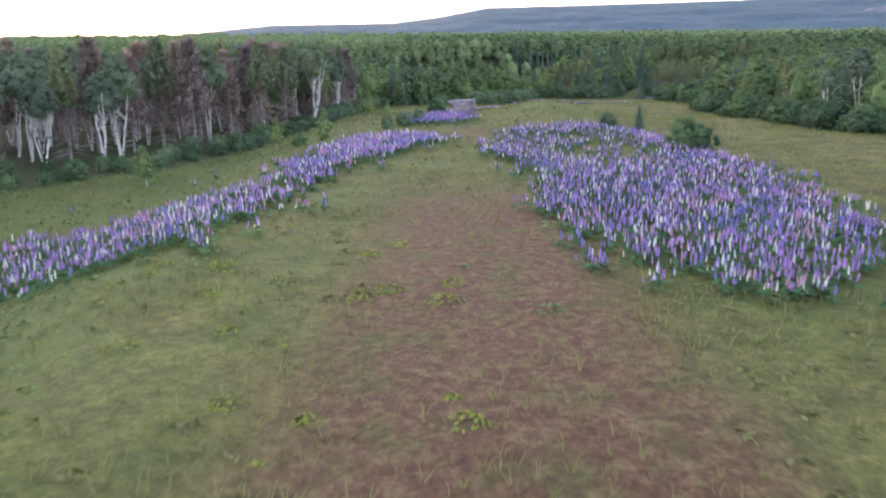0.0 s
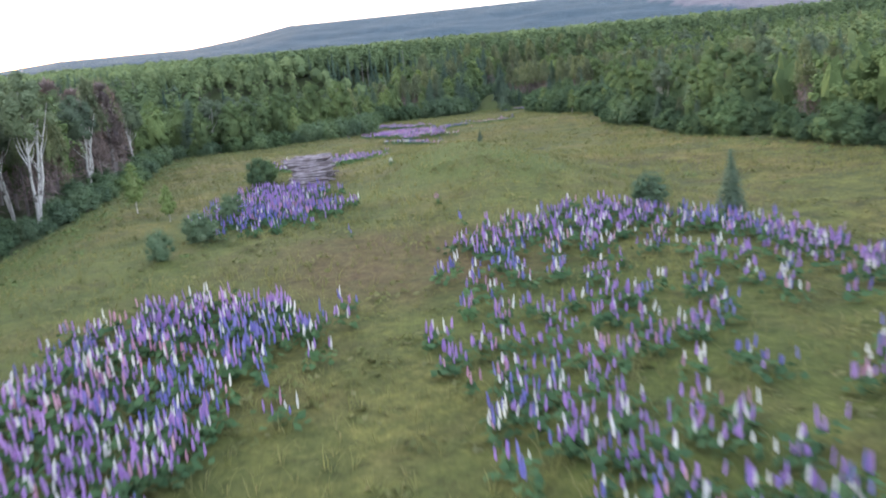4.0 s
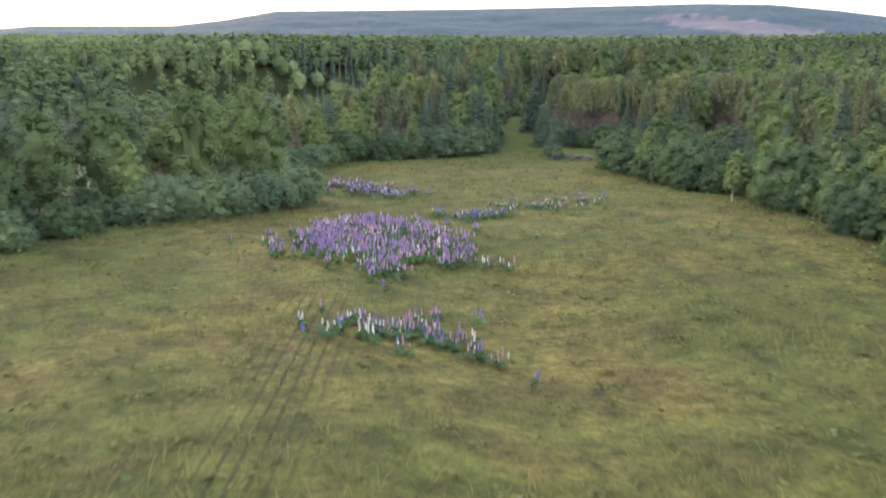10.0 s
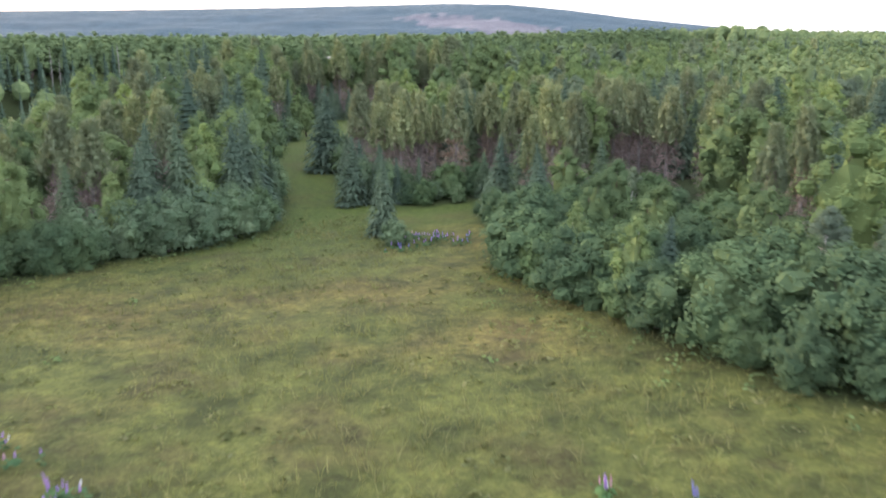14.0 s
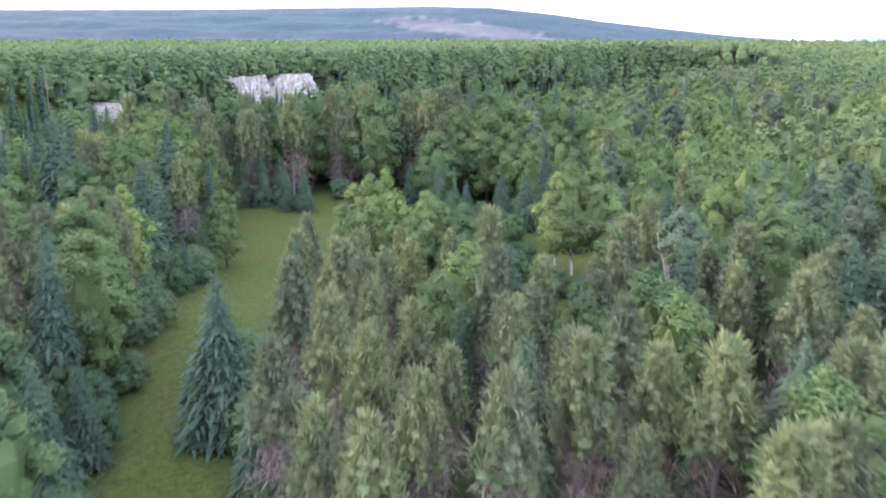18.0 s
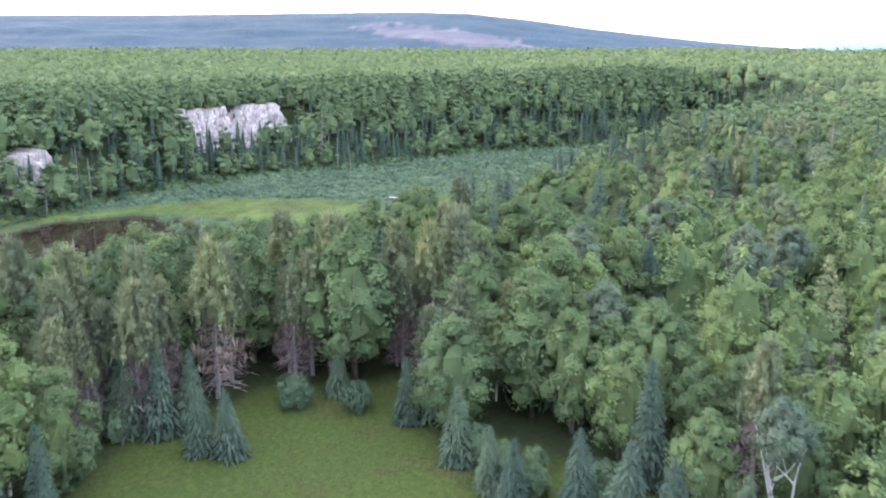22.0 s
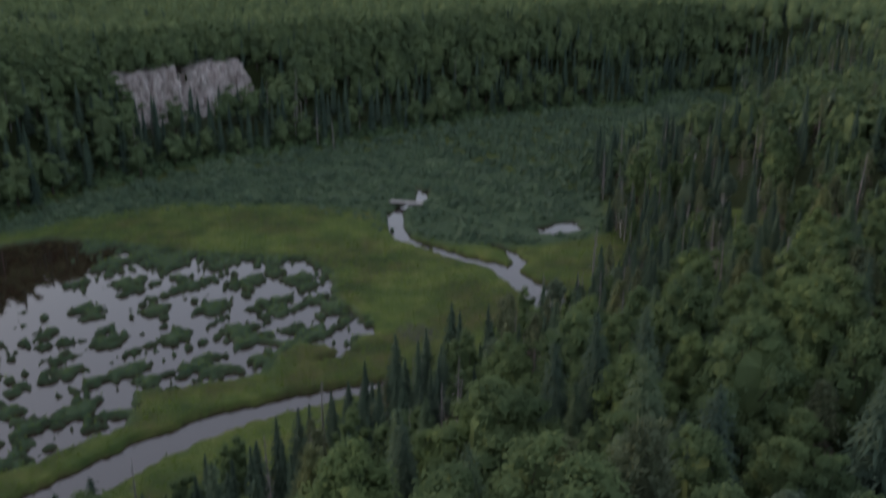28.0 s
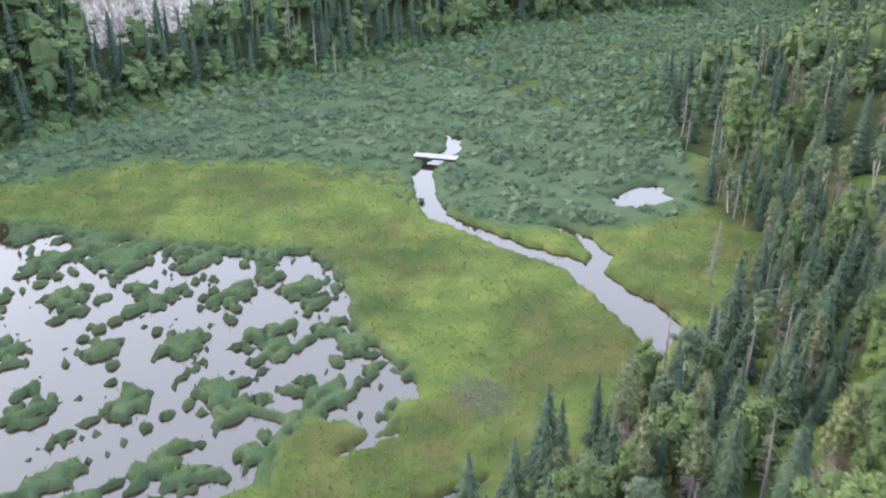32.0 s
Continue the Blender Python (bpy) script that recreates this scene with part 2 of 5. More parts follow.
def plan_ground(x, y):
    x, y = np.asarray(x, float), np.asarray(y, float)
    h = np.interp(y, [-60, 0, 45, 62, 75, 95, 107, 125, 180], [0.1, -0.1, -0.45, -1.0, -2.0, -3.0, -3.7, -4.5, -4.7])
    h = h - 0.9 * smooth(-4.5, -10, x) * smooth(85, 55, y) - 0.6 * smooth(8.5, 14, x) * smooth(98, 80, y) * smooth(25, 40, y)
    h = h + 0.9 * np.exp(-((x - 8) / 3.4) ** 2 - ((y - 58) / 7.5) ** 2)
    h = h + 0.12 * waves(x, y, 9) + 0.05 * waves(x, y, 2.7, 3)
    d = outside(FLOOR, x, y)
    far = np.hypot(x - 90, y - 230)
    plateau = -2.2 + 3.0 * smooth(330, 1000, far) + 4.2 * np.exp(-((x - 240) / 75) ** 2 - ((y - 275) / 70) ** 2)
    top = h + (plateau - h) * smooth(100, 330, far) * smooth(190, 320, y + 0.35 * np.abs(x - 60)) + 1.6 * waves(x, y, 160, 5) * smooth(250, 600, far)
    north = smooth(250, 275, y - 0.2 * (x - 100))
    top = top * (1 - north) + np.maximum(top, plateau) * north
    rise = smooth(0, 28 - 11 * north * smooth(92, 80, x), d)
    for ax, ay, bx, by, shelf, crest in BLUFFS:
        ex, ey = bx - ax, by - ay
        u = ((x - ax) * ex + (y - ay) * ey) / (ex * ex + ey * ey)
        s = ((y - ay) * ex - (x - ax) * ey) / math.hypot(ex, ey)
        k = smooth(-0.2, 0.05, u) * smooth(1.2, 0.95, u) * smooth(-16, -8, s) * smooth(12, 4, s)
        rise = rise + (shelf * smooth(0, 9, d) + (crest - shelf) * smooth(0.0, 2.6, s) - rise) * k
    low = WATER + 0.3 + 0.15 * waves(x, y, 4, 1)
    return np.where(d < 0, low, low + (top - low) * rise)


def ground(x, y):
    """Height of the ground in metres at a place in metres."""
    return PLAN * plan_ground(np.asarray(x, float) / PLAN, np.asarray(y, float) / PLAN)

FIELD = np.array([(-22, -30), (-20, 0), (-16, 22), (-17, 30), (-14.6, 34.8), (-12.2, 36.8), (-10.4, 41), (-9, 46), (-7.7, 52), (-6.6, 58.5), (-6, 67), (-5.8, 76), (-5.5, 94), (-1, 95),
                  (2, 97), (5.5, 102), (9, 109), (12, 117), (15, 122), (19, 123.5), (26.3, 127), (28.2, 131), (30.7, 140.4), (34, 150), (36, 154.6),
                  (38.6, 158), (43.2, 171), (46.5, 176), (53, 178), (59.5, 175.5), (57, 169), (56.5, 161), (54, 159.5), (51, 160.5), (46.2, 161.3),
                  (44.6, 155.3), (47, 151), (50, 147.6), (51.6, 145.7), (48, 142), (44.5, 147.5), (40.5, 151), (35.3, 144.5), (33.5, 137.5),
                  (31, 130.6), (32, 128.4), (36.8, 126.8), (35.6, 125), (33, 121.3), (29.4, 114.4), (28, 108.4), (27.6, 105), (28.5, 100.8),
                  (28.3, 96.9), (26, 87), (26, 80), (24, 74), (22.5, 62), (22.5, 51), (24.5, 45), (27, 30), (30, 0), (34, -30)], float)
SHRUBLAND = np.array([(104, 262), (103, 252), (104.5, 246), (112, 240), (121, 239), (145, 264), (186, 272), (230, 300), (240, 350), (215, 334), (190, 298), (180, 305), (150, 306), (120, 300),
                      (98, 300), (76, 290), (60, 279), (68, 277.5), (74, 280), (86, 279), (98, 270)], float)


def mesh_of(name, verts, faces, materials, index=None, flat=False):
    me = bpy.data.meshes.new(name)
    verts, faces = np.asarray(verts, np.float32), np.asarray(faces, np.int32)
    k = faces.shape[1]
    me.vertices.add(len(verts))
    me.vertices.foreach_set("co", verts.ravel())
    me.loops.add(faces.size)
    me.loops.foreach_set("vertex_index", faces.ravel())
    me.polygons.add(len(faces))
    me.polygons.foreach_set("loop_start", np.arange(0, faces.size, k, dtype=np.int32))
    me.polygons.foreach_set("loop_total", np.full(len(faces), k, np.int32))
    for m in materials:
        me.materials.append(m)
    if index is not None:
        me.polygons.foreach_set("material_index", np.asarray(index, np.int32))
    me.polygons.foreach_set("use_smooth", np.full(len(faces), not flat))
    me.update(calc_edges=True)
    me.validate()
    return me


def part(name, me, parent, label=""):
    ob = new(name, me)
    ob.parent = parent
    return tagged(ob, label=label)


def sheet(xs, ys, height):
    gx, gy = np.meshgrid(xs, ys)
    v = np.stack([gx, gy, height(gx, gy)], -1).reshape(-1, 3)
    i = np.arange(len(xs) * len(ys)).reshape(len(ys), len(xs))
    f = np.stack([i[:-1, :-1], i[:-1, 1:], i[1:, 1:], i[1:, :-1]], -1).reshape(-1, 4)
    return v, f


def spread(lo, a, b, hi, step, grow):
    """Even steps from a to b, growing ones beyond."""
    mid = list(np.arange(a, b + step, step))
    for sign, end in ((-1, lo), (1, hi)):
        s, p = step, (a if sign < 0 else mid[-1])
        while (p > lo if sign < 0 else p < hi):
            s *= grow
            p += sign * s
            if sign < 0:
                mid.insert(0, p)
            else:
                mid.append(p)
    return np.array(mid)


# Old mower rows in the meadow: a place, a direction and a spacing
ROWS = (8.3, 81.0, 2.3, 10.1, 0.25)


# The ground, from the meadow down to the marsh and out to the horizon
def ground_material():
    m, n, l = nodes("meadow_and_forest_floor")
    b = n["Principled BSDF"]
    b.inputs["Roughness"].default_value, b.inputs["Specular IOR Level"].default_value = 0.95, 0.14
    at = n.new("ShaderNodeVertexColor")
    at.layer_name = "cover"
    sep = n.new("ShaderNodeSeparateColor")
    l.new(at.outputs[0], sep.inputs[0])
    big, mid, fine = grain(n, l, 0.09, 3), grain(n, l, 0.55, 5, 0.65), grain(n, l, 9.0, 6, 0.7)
    streak = grain(n, l, 2.6, 6, 0.75)
    meadow = ramp(n, l, streak, [(0.3, (0.0365, 0.03307, 0.01264)), (0.45, (0.06931, 0.0647, 0.0201)), (0.56, (0.1022, 0.09039, 0.02955)), (0.72, (0.1529, 0.1241, 0.05315))])
    green = ramp(n, l, streak, [(0.3, (0.0338, 0.04094, 0.01283)), (0.55, (0.06761, 0.07551, 0.02169)), (0.8, (0.1127, 0.1103, 0.03351))])
    meadow = blend(n, l, ramp(n, l, big, [(0.4, (0, 0, 0)), (0.52, (1, 1, 1))]), meadow, green)
    meadow = blend(n, l, 0.7, meadow, ramp(n, l, mid, [(0.36, (0.16, 0.2, 0.2)), (0.64, (0.76, 0.75, 0.62))]), "OVERLAY")
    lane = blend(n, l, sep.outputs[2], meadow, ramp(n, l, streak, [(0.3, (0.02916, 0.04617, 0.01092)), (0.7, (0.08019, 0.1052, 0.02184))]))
    dry = ramp(n, l, streak, [(0.3, (0.03673, 0.01728, 0.01074)), (0.5, (0.07082, 0.03943, 0.02288)), (0.72, (0.1237, 0.09766, 0.04832))])
    worn = ramp(n, l, grain(n, l, 0.28, 4, 0.6), [(0.5, (0, 0, 0)), (0.66, (0.28, 0.28, 0.28))])
    lane = blend(n, l, worn, lane, dry)
    edge = n.new("ShaderNodeMath")
    edge.operation = "MULTIPLY"
    l.new(sep.outputs[1], edge.inputs[0])
    l.new(ramp(n, l, mid, [(0.32, (0.35, 0.35, 0.35)), (0.5, (1, 1, 1))]), edge.inputs[1])
    field = blend(n, l, edge.outputs[0], lane, dry)
    geo, dot, wave, both = n.new("ShaderNodeNewGeometry"), n.new("ShaderNodeVectorMath"), n.new("ShaderNodeMath"), n.new("ShaderNodeMath")
    dot.operation, wave.operation, both.operation = "DOT_PRODUCT", "SINE", "MULTIPLY"
    dot.inputs[1].default_value = tuple(6.283 / (ROWS[4] * PLAN) * q for q in (ROWS[3] / math.hypot(ROWS[2], ROWS[3]), -ROWS[2] / math.hypot(ROWS[2], ROWS[3]), 0))
    l.new(geo.outputs["Position"], dot.inputs[0])
    l.new(dot.outputs["Value"], wave.inputs[0])
    l.new(ramp(n, l, wave.outputs[0], [(0.4, (0, 0, 0)), (0.9, (0.8, 0.8, 0.8))]), both.inputs[0])
    l.new(at.outputs[1], both.inputs[1])
    field = blend(n, l, both.outputs[0], field, ramp(n, l, streak, [(0.3, (0.014, 0.016, 0.008)), (0.7, (0.035, 0.034, 0.018))]))
    wood = ramp(n, l, streak, [(0.3, (0.02, 0.028, 0.011)), (0.7, (0.042, 0.055, 0.02))])
    c = blend(n, l, sep.outputs[0], wood, field)
    c = blend(n, l, 0.75, c, ramp(n, l, fine, [(0.25, (0.16, 0.16, 0.16)), (0.75, (0.84, 0.84, 0.84))]), "OVERLAY")
    l.new(c, b.inputs["Base Color"])
    relief(n, l, b, fine, 0.6, 0.12)
    return m


def floor_height(x, y):
    h = ground(x, y)
    px, py = x / PLAN, y / PLAN
    inside = (px > 37) & (px < 131) & (py > 209) & (py < 293) & (h < PLAN * (WATER + 0.9))
    far = np.hypot(px - 60, py - 180)
    inside |= outside(BACKWATER, px, py) + 1.5 * waves(px, py, 3, 2) < 0
    h = np.where(inside, PLAN * (WATER - 1.0), h)
    return h - 25 * smooth(900, 2600, far)


gx = spread(-4600, -30 * PLAN, 135 * PLAN, 4600, 1.5, 1.13)
gy = spread(-1500, -14 * PLAN, 332 * PLAN, 4700, 1.5, 1.1)
v, f = sheet(gx, gy, floor_height)
me = mesh_of("ground", v, f, [ground_material()])
px, py = v[:, 0] / PLAN, v[:, 1] / PLAN
open_land = smooth(0.9, -0.6, outside(FIELD, px, py) + 0.6 * waves(px, py, 1.6))
brown = smooth(2.4, 0.4, np.abs(px - 1.2 + 0.4 * waves(py, px, 6)) - 1.3 - 0.05 * np.clip(14 - py, -14, 14)) * smooth(32, 22, py)
brown = np.maximum(brown, 0.6 * smooth(3, 1, np.hypot((px - 2.6) / 1.3, (py - 44.5) / 1.6)))
marshy = outside(FLOOR, px, py) < 1
GLADE = np.array([(43.5, 149), (48.5, 144), (53, 145), (57, 147), (61, 155), (59.5, 168), (56.5, 166), (54, 159), (47, 161)], float)
open_land = np.maximum(open_land, smooth(0.8, -0.6, outside(GLADE, px, py) + 0.6 * waves(px, py, 1.6)))
open_land = np.where(marshy, 1, open_land)
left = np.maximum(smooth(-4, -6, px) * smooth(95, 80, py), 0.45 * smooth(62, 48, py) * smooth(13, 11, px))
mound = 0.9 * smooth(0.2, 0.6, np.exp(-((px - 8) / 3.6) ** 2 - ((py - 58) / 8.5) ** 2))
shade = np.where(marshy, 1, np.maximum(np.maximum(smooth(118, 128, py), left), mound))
rx, ry = ROWS[2] / math.hypot(ROWS[2], ROWS[3]), ROWS[3] / math.hypot(ROWS[2], ROWS[3])
lengthwise, across = (px - ROWS[0]) * rx + (py - ROWS[1]) * ry, (px - ROWS[0]) * ry - (py - ROWS[1]) * rx
rows = smooth(1.1, 0.2, np.abs(across)) * smooth(-8.5, -5.5, lengthwise) * smooth(8.5, 5.5, lengthwise)
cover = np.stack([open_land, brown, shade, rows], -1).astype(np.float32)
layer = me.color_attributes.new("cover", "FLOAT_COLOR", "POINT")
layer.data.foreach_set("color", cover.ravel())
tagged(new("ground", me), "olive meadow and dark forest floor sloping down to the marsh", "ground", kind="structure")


# ---- the marsh: mats of sedge, a pond, a winding stream ----
POND = np.array([(58.5, 226), (64.8, 227.4), (66.5, 231.7), (71.9, 230), (75.5, 229.2), (77.7, 231.9), (80, 232.8), (82.8, 229.4), (86.8, 233), (87, 240), (90, 246),
                 (89.7, 251.4), (83, 257.7), (79, 262), (75, 268), (69, 274), (58, 275), (44, 264), (41, 240), (48, 226)], float)
STREAM = [(114.6, 270.5, 0.5), (115.4, 267.6, 0.8), (113.2, 264.6, 0.9), (110, 263, 0.9), (106.5, 260.6, 0.9), (103.4, 255.5, 1.1), (101.9, 251.5, 1.0), (102.6, 247.6, 0.9),
          (103.4, 243, 1.0), (105, 238.2, 1.2), (103.6, 229.5, 1.8), (102, 225, 1.9), (98.5, 221, 1.6), (95, 219, 1.3)]
BRANCH = [(105.4, 236.6, 0.9), (107.8, 237.8, 0.8), (109, 241, 0.6), (108.6, 244, 0.5)]
CHANNEL = [(41, 214, 2.2), (52, 218.6, 2.2), (59, 221.4, 2.0), (65, 223.6, 1.7), (70, 224.4, 1.5), (76, 223.8, 1.2), (82, 222.6, 0.9), (90, 221, 0.8), (96, 219.6, 1.0)]
POOLS = [(119.8, 244.3, 3.9, 2.1), (85.8, 232.5, 0.9, 1.7), (81.8, 229, 1.5, 0.5), (133.5, 277.5, 1.2, 0.5), (111, 284.5, 1.6, 0.5)]


TRAIL = [(97, 275.5, 0), (103.2, 270.2, 0), (108, 264.3, 0), (110.8, 260.8, 0), (112.8, 253.2, 0), (115.2, 237.6, 0), (116.4, 231, 0)]


def along(line, x, y):
    d = np.full(np.shape(x), 1e9)
    for (ax, ay, aw), (bx, by, bw) in zip(line, line[1:]):
        ex, ey = bx - ax, by - ay
        k = np.clip(((x - ax) * ex + (y - ay) * ey) / (ex * ex + ey * ey), 0, 1)
        d = np.minimum(d, np.hypot(x - ax - k * ex, y - ay - k * ey) - aw - k * (bw - aw))
    return d


def land(x, y):
    """Above zero on the sedge mats, below zero in the water."""
    wob = 0.28 * waves(x, y, 0.9, 2) + 0.15 * waves(x, y, 0.37, 4)
    d = outside(POND, x, y) + 1.6 * wob
    mats = 1.1 * waves(x * 0.85 + 0.5 * y, y * 1.15 - 0.45 * x, 2.2, 7) + 0.8 * waves(x + 2 * waves(x, y, 3), y + 2 * waves(y, x, 4, 2), 0.8, 9) + 0.6 * waves(x + 0.5 * waves(y, x, 0.7), y, 0.4, 3) + 0.15 * waves(x, y + 0.3 * waves(x, y, 0.3), 0.19, 5)
    close = np.clip(0.55 - 0.055 * np.abs(outside(POND, x, y)), -0.4, 1)
    isle = (mats - 0.4 + 0.4 * close + 0.75 * smooth(256, 262, y) * smooth(72, 78, x) - 1.5 * smooth(71, 66, x - 0.25 * (y - 262)) * smooth(250, 256, y)) * 0.8
    d = np.where(d < 0, np.maximum(isle, d), d)
    dam = 0.32 - along([(75.5, 229.4, 0), (77.6, 232, 0), (79.2, 233, 0), (77, 236.6, 0), (76.5, 239.5, 0)], x, y) + 0.2 * wob
    d = np.maximum(d, dam)
    d = np.minimum(d, along(STREAM, x, y) + wob)
    d = np.minimum(d, along(BRANCH, x, y) + 0.7 * wob)
    d = np.minimum(d, along(CHANNEL, x, y) + wob)
    for qx, qy, rx, ry in POOLS:
        d = np.minimum(d, (np.hypot((x - qx) / rx, (y - qy) / ry) - 1) * min(rx, ry) + 1.2 * wob)
    return d


def marsh_height(x, y):
    px, py = x / PLAN, y / PLAN
    d = land(px, py)
    up = 0.38 * smooth(-0.05, 0.22, d) + 0.12 * smooth(0.2, 1.2, d) + 0.05 * waves(px, py, 0.31, 6) * smooth(0, 0.3, d)
    wet = WATER * PLAN - 0.5 + 0.75 * smooth(-0.25, 0.1, d) + up
    h = ground(x, y)
    return np.where(outside(FLOOR, px, py) > -1.5, np.maximum(h + 0.02, wet), wet)


def sedge_material():
    m, n, l = nodes("sedge_mat")
    b = n["Principled BSDF"]
    b.inputs["Roughness"].default_value, b.inputs["Specular IOR Level"].default_value = 0.95, 0.14
    at = n.new("ShaderNodeVertexColor")
    at.layer_name = "cover"
    sep = n.new("ShaderNodeSeparateColor")
    l.new(at.outputs[0], sep.inputs[0])
    mid, fine = grain(n, l, 0.22, 5, 0.6), grain(n, l, 5.0, 6, 0.7)
    bright = ramp(n, l, mid, [(0.3, (0.05563, 0.08782, 0.02642)), (0.5, (0.09425, 0.1271, 0.03466)), (0.7, (0.1415, 0.1601, 0.04582))])
    wide = grain(n, l, 0.07, 4, 0.6)
    dull = ramp(n, l, mid, [(0.3, (0.04253, 0.07098, 0.03861)), (0.7, (0.07796, 0.1119, 0.05616))])
    bright = blend(n, l, ramp(n, l, wide, [(0.45, (0, 0, 0)), (0.6, (0.8, 0.8, 0.8))]), bright, ramp(n, l, mid, [(0.35, (0.035, 0.055, 0.018)), (0.65, (0.075, 0.07, 0.03))]))
    c = blend(n, l, sep.outputs[0], dull, bright)
    c = blend(n, l, sep.outputs[1], c, (0.06, 0.042, 0.03))
    c = blend(n, l, sep.outputs[2], c, ramp(n, l, fine, [(0.35, (0.035, 0.04, 0.025)), (0.65, (0.1, 0.1, 0.075))]))
    c = blend(n, l, 0.5, c, ramp(n, l, fine, [(0.25, (0.22, 0.22, 0.22)), (0.75, (0.78, 0.78, 0.78))]), "OVERLAY")
    l.new(c, b.inputs["Base Color"])
    relief(n, l, b, fine, 0.8, 0.15)
    return m


mx, my = spread(36, 56, 108, 130, 0.24, 1.06) * PLAN, spread(210, 217, 272, 292, 0.24, 1.06) * PLAN
v, f = sheet(mx, my, marsh_height)
keep = v[f, 2].max(1) > WATER * PLAN - 0.3
me = mesh_of("marsh", v, f[keep], [sedge_material()])
px, py = v[:, 0] / PLAN, v[:, 1] / PLAN
bright = smooth(-0.3, 0.9, outside(POND, px, py)) * smooth(0.6, -1.0, -outside(SHRUBLAND, px, py))
low = 0.7 * smooth(WATER * PLAN + 0.08, WATER * PLAN - 0.02, v[:, 2])
dried = 0.85 * smooth(1.3, 0.7, np.hypot((px - 88.8) / 1.5, (py - 228.4) / 1.9) + 0.3 * waves(px, py, 0.5, 3))
layer = me.color_attributes.new("cover", "FLOAT_COLOR", "POINT")
layer.data.foreach_set("color", np.stack([bright, low, dried, low * 0 + 1], -1).astype(np.float32).ravel())
tagged(new("marsh", me), "yellow-green sedge mats with ragged edges round shallow water", "marsh", kind="structure")


def water_material():
    m, n, l = nodes("still_brown_water")
    b = n["Principled BSDF"]
    b.inputs["Base Color"].default_value = (0.03, 0.018, 0.012, 1)
    b.inputs["Roughness"].default_value, b.inputs["IOR"].default_value, b.inputs["Specular IOR Level"].default_value = 0.03, 1.6, 1.0
    relief(n, l, b, grain(n, l, 1.3, 3), 0.06, 0.02)
    return m


v, f = sheet(np.linspace(36, 130, 12) * PLAN, np.linspace(209.5, 292, 12) * PLAN, lambda x, y: 0 * x + WATER * PLAN)
tagged(new("water", mesh_of("water", v, f, [water_material()])), "still brown pond water that mirrors the pale sky", "water", kind="structure")
v, f = sheet(np.linspace(-50, 4, 8) * PLAN, np.linspace(148, 196, 8) * PLAN, lambda x, y: 0 * x + WATER * PLAN)
tagged(new("water", mesh_of("water", v, f, [bpy.data.materials["still_brown_water"]])), "pale still river water between the trees", "water", kind="structure")


# ---- far hills, several hundred metres behind the last woods ----
def hill_material(name, stops, haze, amount):
    m, n, l = nodes(name)
    b = n["Principled BSDF"]
    b.inputs["Roughness"].default_value = 1.0
    c = ramp(n, l, grain(n, l, 0.018, 8, 0.7), stops)
    at = n.new("ShaderNodeVertexColor")
    at.layer_name = "cover"
    sep = n.new("ShaderNodeSeparateColor")
    l.new(at.outputs[0], sep.inputs[0])
    c = blend(n, l, sep.outputs[0], c, ramp(n, l, grain(n, l, 0.012, 6), [(0.35, (0.07, 0.052, 0.055)), (0.65, (0.122, 0.098, 0.098))]))
    l.new(c, b.inputs["Base Color"])
    # The haze of the air is put in as a faint blue emission
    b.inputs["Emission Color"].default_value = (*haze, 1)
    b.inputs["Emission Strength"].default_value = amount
    relief(n, l, b, grain(n, l, 0.05, 6, 0.7), 1.0, 12)
    return m


def ridge(name, azimuths, tops, near, far, centre, material, label, cut=None):
    """A long hill with its crest at the given elevations, in degrees, seen from the meadow."""
    az = np.arange(azimuths[0], azimuths[-1], 0.25)
    k = np.linspace(0, 1, 40)
    a, q = np.meshgrid(az, k)
    crest = np.interp(a, azimuths, tops) + 0.012 * waves(a, a * 0.3, 0.35) + 0.01 * waves(a, a, 0.12, 2)
    r = near + (far - near) * q
    z = 20 + far * np.tan(np.radians(crest)) * smooth(0, 1, q) - (1 - q) * 60 + 10 * waves(a * 30, r, 90) * np.sin(q * 3.14)
    x, y = centre[0] + r * np.sin(np.radians(a)), centre[1] + r * np.cos(np.radians(a))
    v = np.stack([x, y, z], -1).reshape(-1, 3)
    i = np.arange(a.size).reshape(a.shape)
    f = np.stack([i[:-1, :-1], i[:-1, 1:], i[1:, 1:], i[1:, :-1]], -1).reshape(-1, 4)
    me = mesh_of(name, v, f, [material])
    mark = np.zeros(a.shape)
    if cut:
        mark = smooth(1, 0.75, np.hypot((a - cut[0]) / cut[1], (q - cut[2] - 0.02 * (cut[0] - a)) / cut[3]) + 0.35 * waves(a * 5, q * 60, 2.2))
    layer = me.color_attributes.new("cover", "FLOAT_COLOR", "POINT")
    layer.data.foreach_set("color", np.stack([mark, mark, mark, mark * 0 + 1], -1).astype(np.float32).ravel())
    return tagged(new(name, me), label, "hill", kind="structure")


